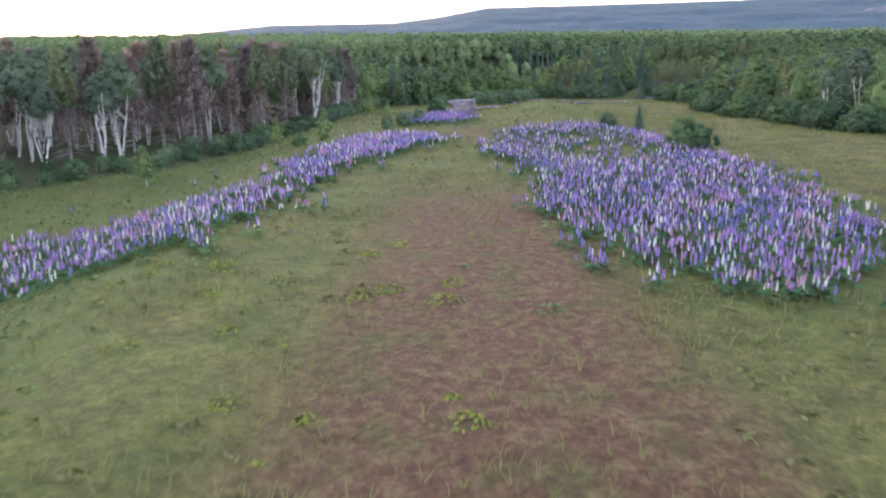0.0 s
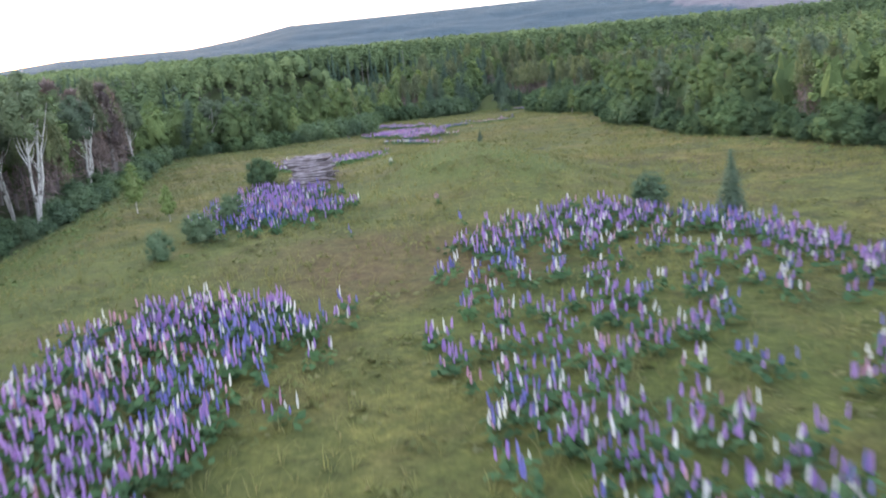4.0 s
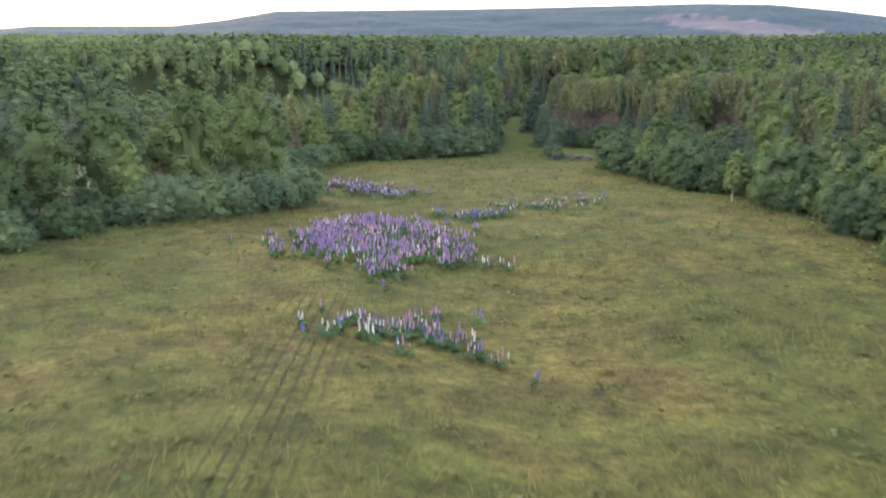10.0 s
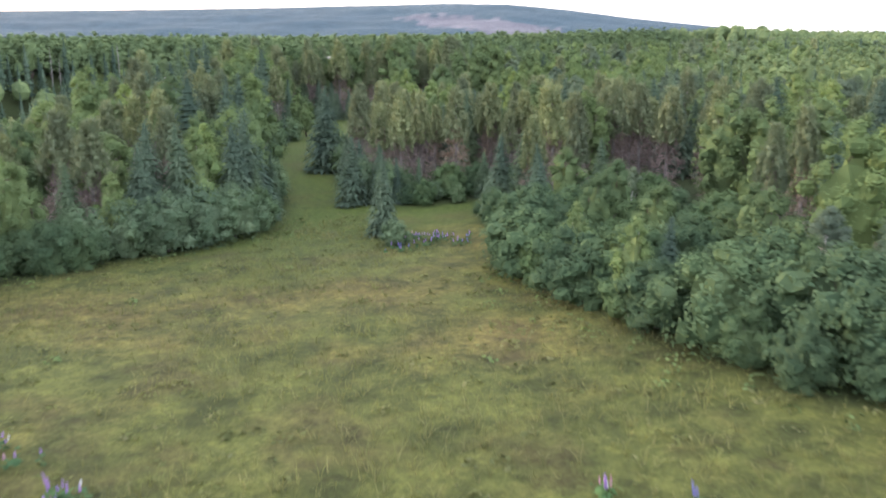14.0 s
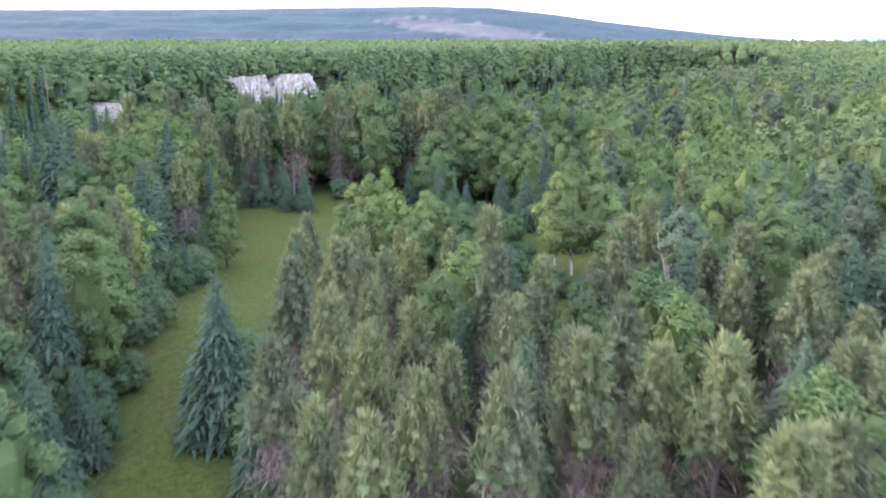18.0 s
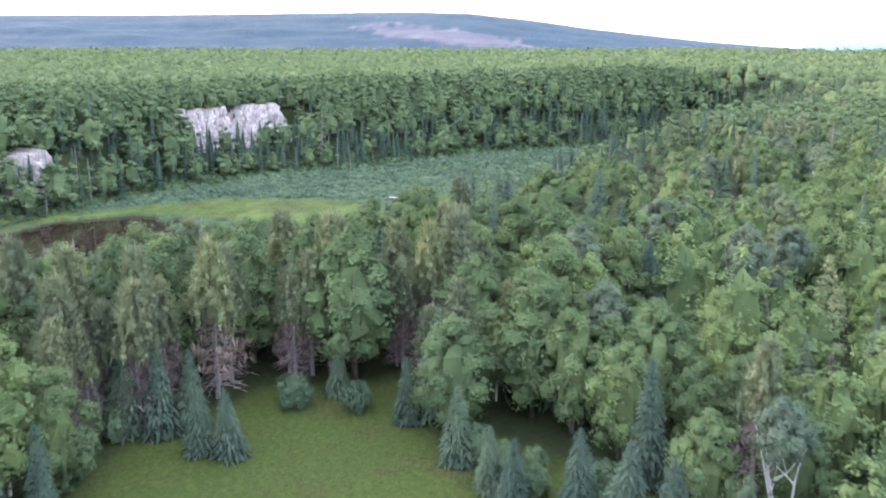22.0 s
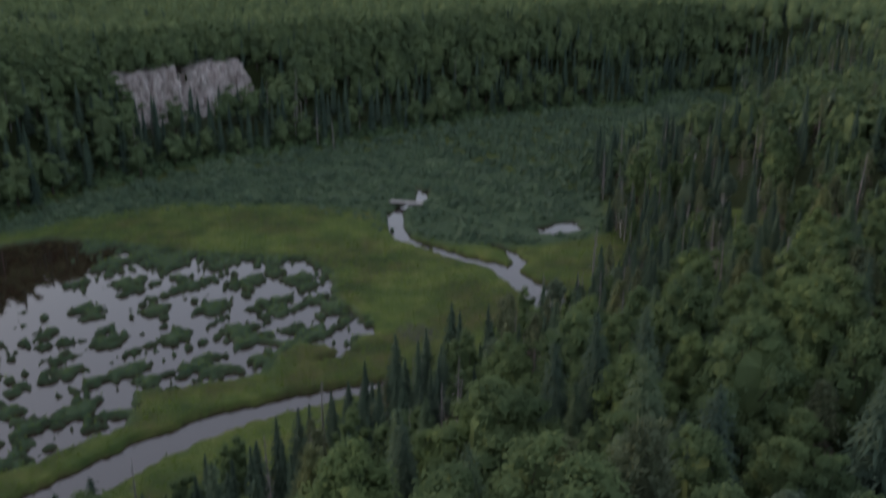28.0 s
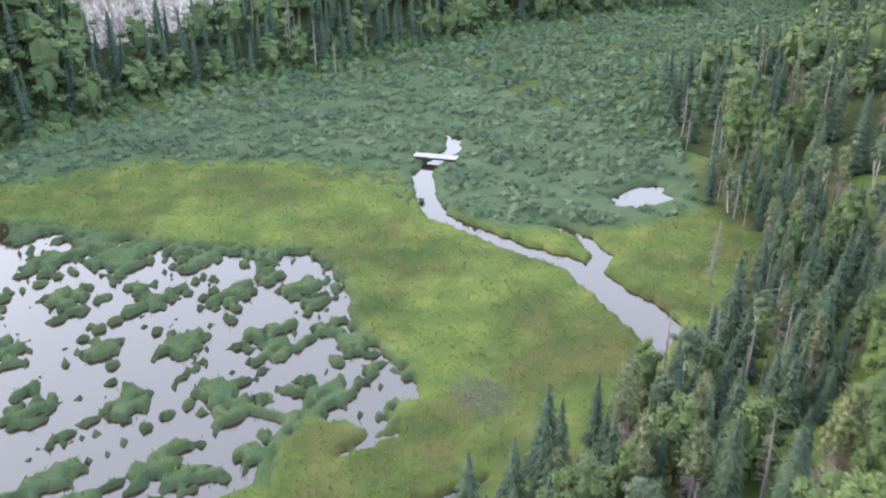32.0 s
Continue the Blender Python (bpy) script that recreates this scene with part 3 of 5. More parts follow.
# Base colours carry haze too: teal on the long hill, blue on the farthest
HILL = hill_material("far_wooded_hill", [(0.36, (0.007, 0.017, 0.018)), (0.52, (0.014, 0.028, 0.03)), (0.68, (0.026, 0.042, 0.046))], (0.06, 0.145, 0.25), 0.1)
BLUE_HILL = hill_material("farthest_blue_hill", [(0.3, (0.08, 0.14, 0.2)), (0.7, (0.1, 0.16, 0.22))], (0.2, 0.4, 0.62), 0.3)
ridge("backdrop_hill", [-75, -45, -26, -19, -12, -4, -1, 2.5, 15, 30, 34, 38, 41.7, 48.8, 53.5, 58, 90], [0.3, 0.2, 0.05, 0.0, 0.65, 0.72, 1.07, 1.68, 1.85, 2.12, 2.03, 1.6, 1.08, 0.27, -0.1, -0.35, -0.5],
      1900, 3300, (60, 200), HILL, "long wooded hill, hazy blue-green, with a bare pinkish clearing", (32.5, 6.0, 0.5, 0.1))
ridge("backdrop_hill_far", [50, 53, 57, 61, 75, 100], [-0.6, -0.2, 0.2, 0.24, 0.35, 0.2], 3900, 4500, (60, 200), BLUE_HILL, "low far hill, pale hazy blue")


# ---- plants: every kind is built a few times over, then set out ----
def tube(points, radii, sides=6):
    """A tapered tube through points; returns corners and faces."""
    points, V, F = np.asarray(points, float), [], []
    for k, (p, r) in enumerate(zip(points, radii)):
        way = points[min(k + 1, len(points) - 1)] - points[max(k - 1, 0)]
        way = way / (np.linalg.norm(way) + 1e-9)
        side = np.cross(way, (0.31, 0.95, 0.05))
        side /= np.linalg.norm(side) + 1e-9
        other = np.cross(way, side)
        for s in range(sides):
            a = 2 * math.pi * s / sides
            V.append(p + r * (math.cos(a) * side + math.sin(a) * other))
    for k in range(len(points) - 1):
        for s in range(sides):
            a, b = k * sides + s, k * sides + (s + 1) % sides
            F.append((a, b, b + sides, a + sides))
    return np.array(V), np.array(F)


def joined(pieces):
    V, F, n = [], [], 0
    for v, f in pieces:
        V.append(v)
        F.append(f + n)
        n += len(v)
    return np.concatenate(V), np.concatenate(F)


def leaves(rng, centres, size, lean, slim=0.6, loose=0.38):
    """One bent four-cornered leaf spray at each centre, facing roughly along lean."""
    n = len(centres)
    normal = lean + rng.normal(0, loose, (n, 3))
    normal /= np.linalg.norm(normal, axis=1)[:, None] + 1e-9
    u = np.cross(normal, rng.normal(0, 1, (n, 3)))
    u /= np.linalg.norm(u, axis=1)[:, None] + 1e-9
    w = np.cross(normal, u)
    s = size * rng.uniform(0.6, 1.3, (n, 1))
    a, b = u * s, w * s * slim
    V = np.stack([centres - a, centres - b - normal * s * 0.15, centres + a, centres + b - normal * s * 0.15], 1).reshape(-1, 3)
    return V, np.arange(4 * n).reshape(-1, 4)


def ball(rng, n):
    d = rng.normal(0, 1, (n, 3))
    return d / np.linalg.norm(d, axis=1)[:, None]


def round_box(n):
    """A unit ball of quads, n by n on each of six sides."""
    V, F, at = [], [], {}
    for axis in range(3):
        for sign in (-1, 1):
            i = np.zeros((n + 1, n + 1), int)
            for a in range(n + 1):
                for b in range(n + 1):
                    p = [0.0, 0.0, 0.0]
                    p[axis], p[(axis + 1) % 3], p[(axis + 2) % 3] = sign, 2 * a / n - 1, 2 * b / n - 1
                    key = tuple(round(q, 4) for q in p)
                    if key not in at:
                        at[key] = len(V)
                        V.append(np.array(p) / np.linalg.norm(p))
                    i[a, b] = at[key]
            for a in range(n):
                for b in range(n):
                    q = (i[a, b], i[a + 1, b], i[a + 1, b + 1], i[a, b + 1])
                    F.append(q if sign > 0 else q[::-1])
    return np.array(V), np.array(F)


MASS = {n: round_box(n) for n in (2, 3)}


def masses(rng, centres, radii, n=2, rough=0.16, squash=(1, 1, 0.9)):
    """The dense inside of leaf clumps: one uneven lump at each centre."""
    U, f = MASS[n]
    m = len(centres)
    V = centres[:, None] + radii[:, None, None] * U[None] * (1 + rng.normal(0, rough, (m, len(U), 1))) * np.array(squash)
    return V.reshape(-1, 3), (f[None] + np.arange(m)[:, None, None] * len(U)).reshape(-1, 4)


def broad_crown(rng, height, low, radius, clumps, per, size, point=0.0, fill=0.58, upright=0.0):
    """Uneven leafy clumps set round a crown, each a dense mass under leaf sprays; point narrows the top."""
    k = np.arange(clumps) + 0.5
    zn = np.clip(1 - 1.86 * k / clumps + rng.normal(0, 0.05, clumps), -0.95, 1)
    az = 2.39996 * k + rng.normal(0, 0.25, clumps)
    mid, half = (height + low) / 2, (height - low) / 2
    own = radius * rng.uniform(0.27, 0.43, clumps) * (1 - 0.3 * np.clip(zn, 0, 1))
    wide = np.sqrt(np.clip(1 - zn * zn, 0, 1)) * (1 - point * np.clip(zn, 0, 1)) * radius * rng.uniform(0.62, 1.08, clumps)
    wide = np.maximum(wide - 0.35 * own, 0)
    centre = np.stack([np.cos(az) * wide, np.sin(az) * wide, mid + zn * (half - 0.75 * own)], 1)
    out = centre - np.array([0, 0, mid - 0.3 * half])
    out /= np.linalg.norm(out, axis=1)[:, None] + 1e-6
    core = 0.46
    heart = masses(rng, np.array([(0.0, 0, mid - 0.1 * half)]), np.array([core * radius]), 3 if clumps > 12 else 2, 0.2, (1, 1, max(1.0, (core + 0.2) * half / (core * radius))))
    some = slice(0, None, 1 if clumps > 20 or clumps < 12 else 2)
    body = joined([heart, masses(rng, centre[some], own[some] * fill, 2, 0.2, (1, 1, 0.95))])
    j = np.arange(clumps).repeat(per)
    d = ball(rng, len(j)) + 0.55 * out[j] + np.array([0, 0, 0.2])
    d /= np.linalg.norm(d, axis=1)[:, None] + 1e-6
    p = centre[j] + d * own[j][:, None] * rng.uniform(0.72, 1.14, (len(j), 1)) * np.array([1, 1, 0.95 + upright])
    far = p - np.array([0, 0, mid - 0.45 * half])
    far /= np.linalg.norm(far, axis=1)[:, None] + 1e-6
    lean = 0.4 * d + 0.8 * far + np.array([0, 0, 0.3])
    return joined([body, leaves(rng, p, size, lean, 0.55, 0.26)]), centre


def stems(rng, height, centres, radius, many=1, limbs=7, wander=0.05, rough=False):
    """One or several trunks with limbs that reach for the crown's clumps."""
    pieces = []
    if rough:
        return tube([(0, 0, -0.2), (0.05, 0, height * 0.45), (0, 0, height * 0.9)], [radius * 1.2, radius * 0.8, 0.02], 4)
    for s in range(many):
        a = rng.uniform(0, 6.28)
        off = 0.0 if many == 1 else rng.uniform(0.2, 0.35) * height * 0.25
        ks = np.linspace(0, 1, 6)
        pts = np.stack([np.cos(a) * off * ks * 2.2 + rng.normal(0, wander, 6) * ks, np.sin(a) * off * ks * 2.2 + rng.normal(0, wander, 6) * ks, -0.15 + height * 0.86 * ks], 1)
        pieces.append(tube(pts, radius * (1 - 0.8 * ks)))
        for c in centres[rng.integers(0, len(centres), limbs)]:
            k = np.clip(c[2] / height * 0.7, 0.2, 0.8)
            base = np.array([np.interp(k, ks, pts[:, i]) for i in range(3)])
            middle = base * 0.45 + c * 0.55 + np.array([0, 0, -0.06 * height])
            pieces.append(tube([base, middle, c], radius * np.array([0.4, 0.24, 0.08]), 4))
    return joined(pieces)


def fans(base, tip, width, lift=0.12):
    """Flat pointed branch sprays from base to tip, a little arched."""
    way = tip - base
    long = np.linalg.norm(way, axis=1)[:, None] + 1e-9
    side = np.cross(way / long, (0, 0, 1.0))
    side /= np.linalg.norm(side, axis=1)[:, None] + 1e-9
    mid = base + 0.55 * way + np.array([0, 0, 1.0]) * long * lift
    w = (np.asarray(width) * long[:, 0])[:, None] * side
    V = np.stack([base, mid - w, tip, mid + w], 1).reshape(-1, 3)
    return V, np.arange(len(V)).reshape(-1, 4)


def spruce_crown(rng, height, radius, tiers, arms, extra, size, low=0.04):
    """Whorls of drooping branches round a dense inner cone with a stepped outline."""
    rings, sides = [], 9 if arms > 7 else 6
    up = (np.arange(tiers) / tiers) ** 0.92
    for k in range(tiers):
        reach = radius * (1 - up[k]) ** 0.8 * rng.uniform(0.82, 1.1) + 0.03
        nxt = up[k + 1] if k + 1 < tiers else 1.0
        for q, r in ((up[k], reach * 0.62), (0.25 * up[k] + 0.75 * nxt, reach * 0.34)):
            a = np.arange(sides) / sides * 6.283 + 0.7 * k
            rr = r * (1 + rng.normal(0, 0.2, sides))
            rings.append(np.stack([np.cos(a) * rr, np.sin(a) * rr, height * (low + (1 - low) * q) + rng.normal(0, 0.02 * height / tiers, sides)], 1))
    V = np.concatenate(rings)
    i = np.arange(len(V)).reshape(-1, sides)
    j = np.roll(i, -1, 1)
    F = np.stack([i[:-1], j[:-1], j[1:], i[1:]], -1).reshape(-1, 4)
    k = np.arange(tiers).repeat(arms)
    a = (np.arange(len(k)) % arms) / arms * 6.283 + 1.9 * k + rng.normal(0, 0.16, len(k))
    reach = (radius * (1 - up[k]) ** 0.8 + 0.05) * rng.uniform(0.8, 1.18, len(k))
    z = height * (low + (1 - low) * up[k]) + 0.5 * height / tiers + rng.normal(0, 0.25, len(k)) * height / tiers
    way = np.stack([np.cos(a), np.sin(a), 0 * a], 1)
    base = way * (0.3 * reach)[:, None] + np.stack([0 * a, 0 * a, z + 0.1 * reach], 1)
    tip = way * reach[:, None] + np.stack([0 * a, 0 * a, z - 0.22 * reach], 1)
    slim = 0.09 if arms > 10 else 0.17
    pieces = [(V, F), fans(base, tip, slim)]
    for turn in (-0.42, 0.42):
        b = a + turn
        t2 = np.stack([np.cos(b) * reach * 0.84, np.sin(b) * reach * 0.84, z - 0.2 * reach], 1)
        pieces.append(fans(base * 0.6 + tip * 0.4, t2, slim))
    if extra:
        q = rng.integers(0, len(k), extra)
        s = rng.uniform(0.35, 1.05, extra)[:, None]
        p = base[q] * (1 - s) + tip[q] * s + rng.normal(0, 0.07 * radius, (extra, 3))
        pieces.append(leaves(rng, p, size, way[q] * 0.5 + np.array([0, 0, 0.8]), 0.4, 0.5))
    top = np.array([[0, 0, height * 0.93]]), np.array([[0.01, 0, height * 1.03]])
    pieces.append(fans(top[0], top[1], 0.12))
    return joined(pieces)


def pine_crown(rng, height, low, radius, whorls, arms, per, size, fill=True):
    """Whorls of upturned branches that end in brushes of needles."""
    k = np.arange(whorls).repeat(arms)
    up = (k + 0.5 + rng.normal(0, 0.25, len(k))) / whorls
    a = (np.arange(len(k)) % arms) / arms * 6.283 + 0.9 * k + rng.normal(0, 0.2, len(k))
    reach = radius * np.clip(1.06 - np.clip(up, 0, 1), 0.1, 0.92) ** 0.75 * rng.uniform(0.7, 1.1, len(k))
    c = np.stack([np.cos(a) * reach * 0.75, np.sin(a) * reach * 0.75, low + (height - low) * np.clip(up, 0, 0.96) + 0.1 * reach], 1)
    c = np.concatenate([c, [(0, 0, height * 0.95)]])
    own = np.append(radius * rng.uniform(0.24, 0.36, len(k)), radius * 0.2)
    pieces = []
    if fill:
        heart = np.stack([0 * np.arange(4.0), 0 * np.arange(4.0), low + (height - low) * np.array([0.1, 0.35, 0.6, 0.85])], 1)
        pieces.append(masses(rng, np.concatenate([c, heart]), np.append(own * 0.42, radius * np.array([0.3, 0.3, 0.22, 0.12])), 2, 0.18, (1, 1, 1.25)))
    j = np.arange(len(c)).repeat(per)
    d = ball(rng, len(j)) + np.array([0, 0, 0.5])
    d /= np.linalg.norm(d, axis=1)[:, None] + 1e-6
    foot = c[j] + d * (own[j] * 0.45)[:, None]
    tip = c[j] + d * (own[j] * rng.uniform(0.85, 1.6, len(j)))[:, None] * np.array([1, 1, 1.25])
    pieces.append(fans(foot, tip, size, 0.0))
    return joined(pieces)


def twigs(rng, height, lo, hi, radius, count, thick):
    """Bare drooping branches of a dead or shaded trunk."""
    pieces = []
    for k in range(count):
        z, a = rng.uniform(lo, hi) * height, rng.uniform(0, 6.28)
        r = radius * rng.uniform(0.4, 1) * (1.15 - z / height)
        tip = np.array([math.cos(a) * r, math.sin(a) * r, z - 0.25 * r])
        base = np.array([0, 0, z])
        pieces.append(tube([base, (base + tip) / 2 + (0, 0, 0.08 * r), tip], thick * np.array([1, 0.7, 0.25]), 3))
        side = (base + tip) * 0.5
        pieces.append(tube([side, side + np.array([math.cos(a + 0.9) * r * 0.4, math.sin(a + 0.9) * r * 0.4, -0.08 * r])], thick * np.array([0.6, 0.2]), 3))
    return joined(pieces)


def rooted(kind):
    root = new(kind)
    root.empty_display_size = 0.3
    return root


# Clumps, sprays in each, and the spray's size, from near to far
LEAFY = {1.0: (30, 96, 0.098), 0.2: (22, 38, 0.145), 0.09: (17, 32, 0.165), 0.055: (11, 18, 0.26)}
# Tiers, branches in each, loose sprays, for spruces; whorls, branches, needle fans for pines
TIERED = {1.0: (18, 17, 900), 0.2: (12, 9, 120), 0.09: (11, 8, 60), 0.055: (9, 7, 0)}
BRUSHY = {1.0: (8, 6, 44), 0.2: (6, 5, 18), 0.09: (6, 5, 11), 0.055: (5, 4, 8)}


def make(kind, seed, detail=1.0):
    """The parts of one plant: a list of (part name, corners, faces, material, label)."""
    rng = np.random.default_rng(seed)
    (many, per, leaf), (tiers, arms, extra), (whorls, boughs, brush) = LEAFY[detail], TIERED[detail], BRUSHY[detail]
    plain = detail < 0.15
    if kind == "birch_tree":
        h = rng.uniform(8.2, 9.6)
        crown, c = broad_crown(rng, h, h * 0.54, 1.6, many, per, leaf, 0.35)
        return h, [("trunk", *stems(rng, h * 0.95, c, 0.11, 2 + seed % 2, 6, 0.14, plain), BIRCH_BARK, "white peeling birch trunk"), ("crown", *crown, BIRCH_LEAF, "")]
    if kind == "broadleaf_tree":
        h = rng.uniform(7.6, 9.4)
        crown, c = broad_crown(rng, h, h * 0.06, rng.uniform(2.2, 2.75), many, per, leaf * 1.05, 0.3)
        return h, [("trunk", *stems(rng, h * 0.9, c, 0.13, 1 + seed % 2, 8, 0.05, plain), BROWN_BARK, ""), ("crown", *crown, HAZED_LEAF if detail < 0.06 else BROAD_LEAF, "")]
    if kind == "aspen_tree":
        h = rng.uniform(8.2, 9.4)
        crown, c = broad_crown(rng, h, h * 0.14, 1.85, many + 8, per, leaf, 0.45)
        return h, [("trunk", *stems(rng, h * 0.92, c, 0.1, 1, 8, 0.05, plain), BIRCH_BARK, "pale aspen trunk"), ("crown", *crown, ASPEN_LEAF, "")]
    if kind == "spruce_tree":
        h = rng.uniform(6.2, 8.6)
        wide = h * ((0.19, 0.26, 0.3)[seed // 7 % 3] if detail == 1 else (0.16, 0.22)[seed % 2])
        return h, [("trunk", *tube([(0, 0, -0.2), (0, 0, h * 0.5), (0, 0, h * 0.97)], [0.13, 0.08, 0.015]), BROWN_BARK, ""),
                   ("crown", *spruce_crown(rng, h, wide, tiers, arms, extra, 0.085), SPRUCE_LEAF, "")]
    if kind == "pine_tree":
        h = rng.uniform(7.2, 8.8)
        return h, [("trunk", *tube([(0, 0, -0.2), (0.08, 0.03, h * 0.5), (0, 0, h * 0.97)], [0.13, 0.09, 0.02]), GREY_BARK, ""),
                   ("dead_branch", *twigs(rng, h, 0.08, 0.5, 1.6, int(80 * detail ** 0.5), 0.024), DRY_BRANCH, "bare pinkish-grey lower branches"),
                   ("dry_foliage", *pine_crown(rng, h * 0.62, h * 0.16, 1.45, max(3, whorls * 2 // 3), boughs, brush * 2 // 3, 0.075, False), PINE_DEAD, "reddish-brown dry needles"),
                   ("crown", *pine_crown(rng, h, h * 0.52, 1.4, whorls, boughs, brush, 0.07), PINE_LEAF, "")]
    if kind == "dry_pine_tree":
        h = rng.uniform(7.2, 8.8)
        return h, [("trunk", *tube([(0, 0, -0.2), (0.08, 0.03, h * 0.5), (0, 0, h * 0.97)], [0.13, 0.09, 0.02]), GREY_BARK, ""),
                   ("dead_branch", *twigs(rng, h, 0.08, 0.56, 1.7, int(70 * detail ** 0.5), 0.026), DRY_BRANCH, "bare pinkish-grey lower branches"),
                   ("crown", *pine_crown(rng, h, h * 0.28, 1.6, whorls, boughs, brush, 0.13, False), PINE_DEAD, "")]
    if kind == "willow_shrub":
        h = rng.uniform(2.6, 3.6)
        crown, c = broad_crown(rng, h, -0.3, 1.6, many, per, leaf * 0.6, 0.1, 0.5, 0.35)
        return h, [("stem", *stems(rng, h * 0.9, c, 0.045, 4, 2, 0.05, plain), BROWN_BARK, ""), ("crown", *crown, WILLOW_LEAF, "")]
    if kind == "green_shrub":
        h = rng.uniform(2.4, 3.4)
        crown, c = broad_crown(rng, h, -0.3, 1.5, many, per, leaf * 0.62, 0.15)
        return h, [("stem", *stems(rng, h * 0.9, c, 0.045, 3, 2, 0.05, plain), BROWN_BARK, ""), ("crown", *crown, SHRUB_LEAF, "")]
    h = rng.uniform(6.5, 8.5)
    return h, [("trunk", *tube([(0, 0, -0.2), (0.1, 0, h * 0.4), (0.04, 0.06, h)], [0.13, 0.09, 0.015]), GREY_BARK, ""),
               ("dead_branch", *twigs(rng, h, 0.2, 0.97, 1.35, int(60 * detail ** 0.35), 0.02 / detail ** 0.15), GREY_BARK, "")]


LABELS = {"birch_tree": "birch with forked white trunks and a loose green crown", "broadleaf_tree": "leafy maple-like tree with a full fresh green crown",
          "aspen_tree": "aspen with a tall yellow-green crown and pale trunk", "spruce_tree": "dark blue-green spruce, dense and pointed",
          "pine_tree": "pine, olive on top, dry reddish and bare below", "dry_pine_tree": "pine with rusty reddish-brown dry needles", "willow_shrub": "grey-green willow shrub, round and bushy",
          "green_shrub": "fresh green leafy shrub at the wood's edge", "dead_tree": "dead standing conifer with bare silvery branches"}
GROUPS = {"birch_tree": "birches of the wood", "broadleaf_tree": "broadleaf trees of the wood", "aspen_tree": "aspens of the wood", "spruce_tree": "spruces of the wood",
          "pine_tree": "pines of the wood", "dry_pine_tree": "dry pines of the wood", "willow_shrub": "willow shrubs", "green_shrub": "green shrubs", "dead_tree": "dead trees"}
CATEGORY = {"dry_pine_tree": "tree", "willow_shrub": "shrub", "green_shrub": "shrub", "dead_tree": "dead tree"}
VARIANTS, MIDDLE, SIMPLE, COARSE = {}, {}, {}, {}
for kind in LABELS:
    VARIANTS[kind] = []
    for s in range(3):
        tall, pieces = make(kind, 11 + 7 * s)
        VARIANTS[kind].append((tall, [(name, mesh_of(kind + "_" + name, v, f, [m], flat=True), label) for name, v, f, m, label in pieces]))
    MIDDLE[kind] = [make(kind, 30 + s, 0.2) for s in range(4)]
    SIMPLE[kind] = [make(kind, 40 + s, 0.09) for s in range(4)]
    COARSE[kind] = [make(kind, 60 + s, 0.055) for s in range(4)]


def plant(kind, x, y, tall, turn, variant):
    """One plant of that height, at a place in metres."""
    own, pieces = VARIANTS[kind][variant]
    root = tagged(rooted(kind), LABELS[kind], CATEGORY.get(kind, kind.split("_")[1]), GROUPS[kind])
    k = tall / own
    lean = random.uniform(-2.5, 2.5)
    root.matrix_basis = pose(x, y, float(ground(x, y)) - 0.05, lean, random.uniform(-2.5, 2.5), turn) @ Matrix.Diagonal((k * random.uniform(0.88, 1.12), k * random.uniform(0.88, 1.12), k, 1))
    for name, me, label in pieces:
        part(name, me, root, label)
    return root


def scatter(rng, x0, x1, y0, y1, gap):
    """Jittered places at about that spacing, in plan units."""
    xs, ys = np.arange(x0, x1, gap), np.arange(y0, y1, gap)
    x, y = np.meshgrid(xs, ys)
    return x.ravel() + rng.uniform(-0.42, 0.42, x.size) * gap, y.ravel() + rng.uniform(-0.42, 0.42, x.size) * gap


# ---- where the woods stand (plan units) ----
rng = np.random.default_rng(5)


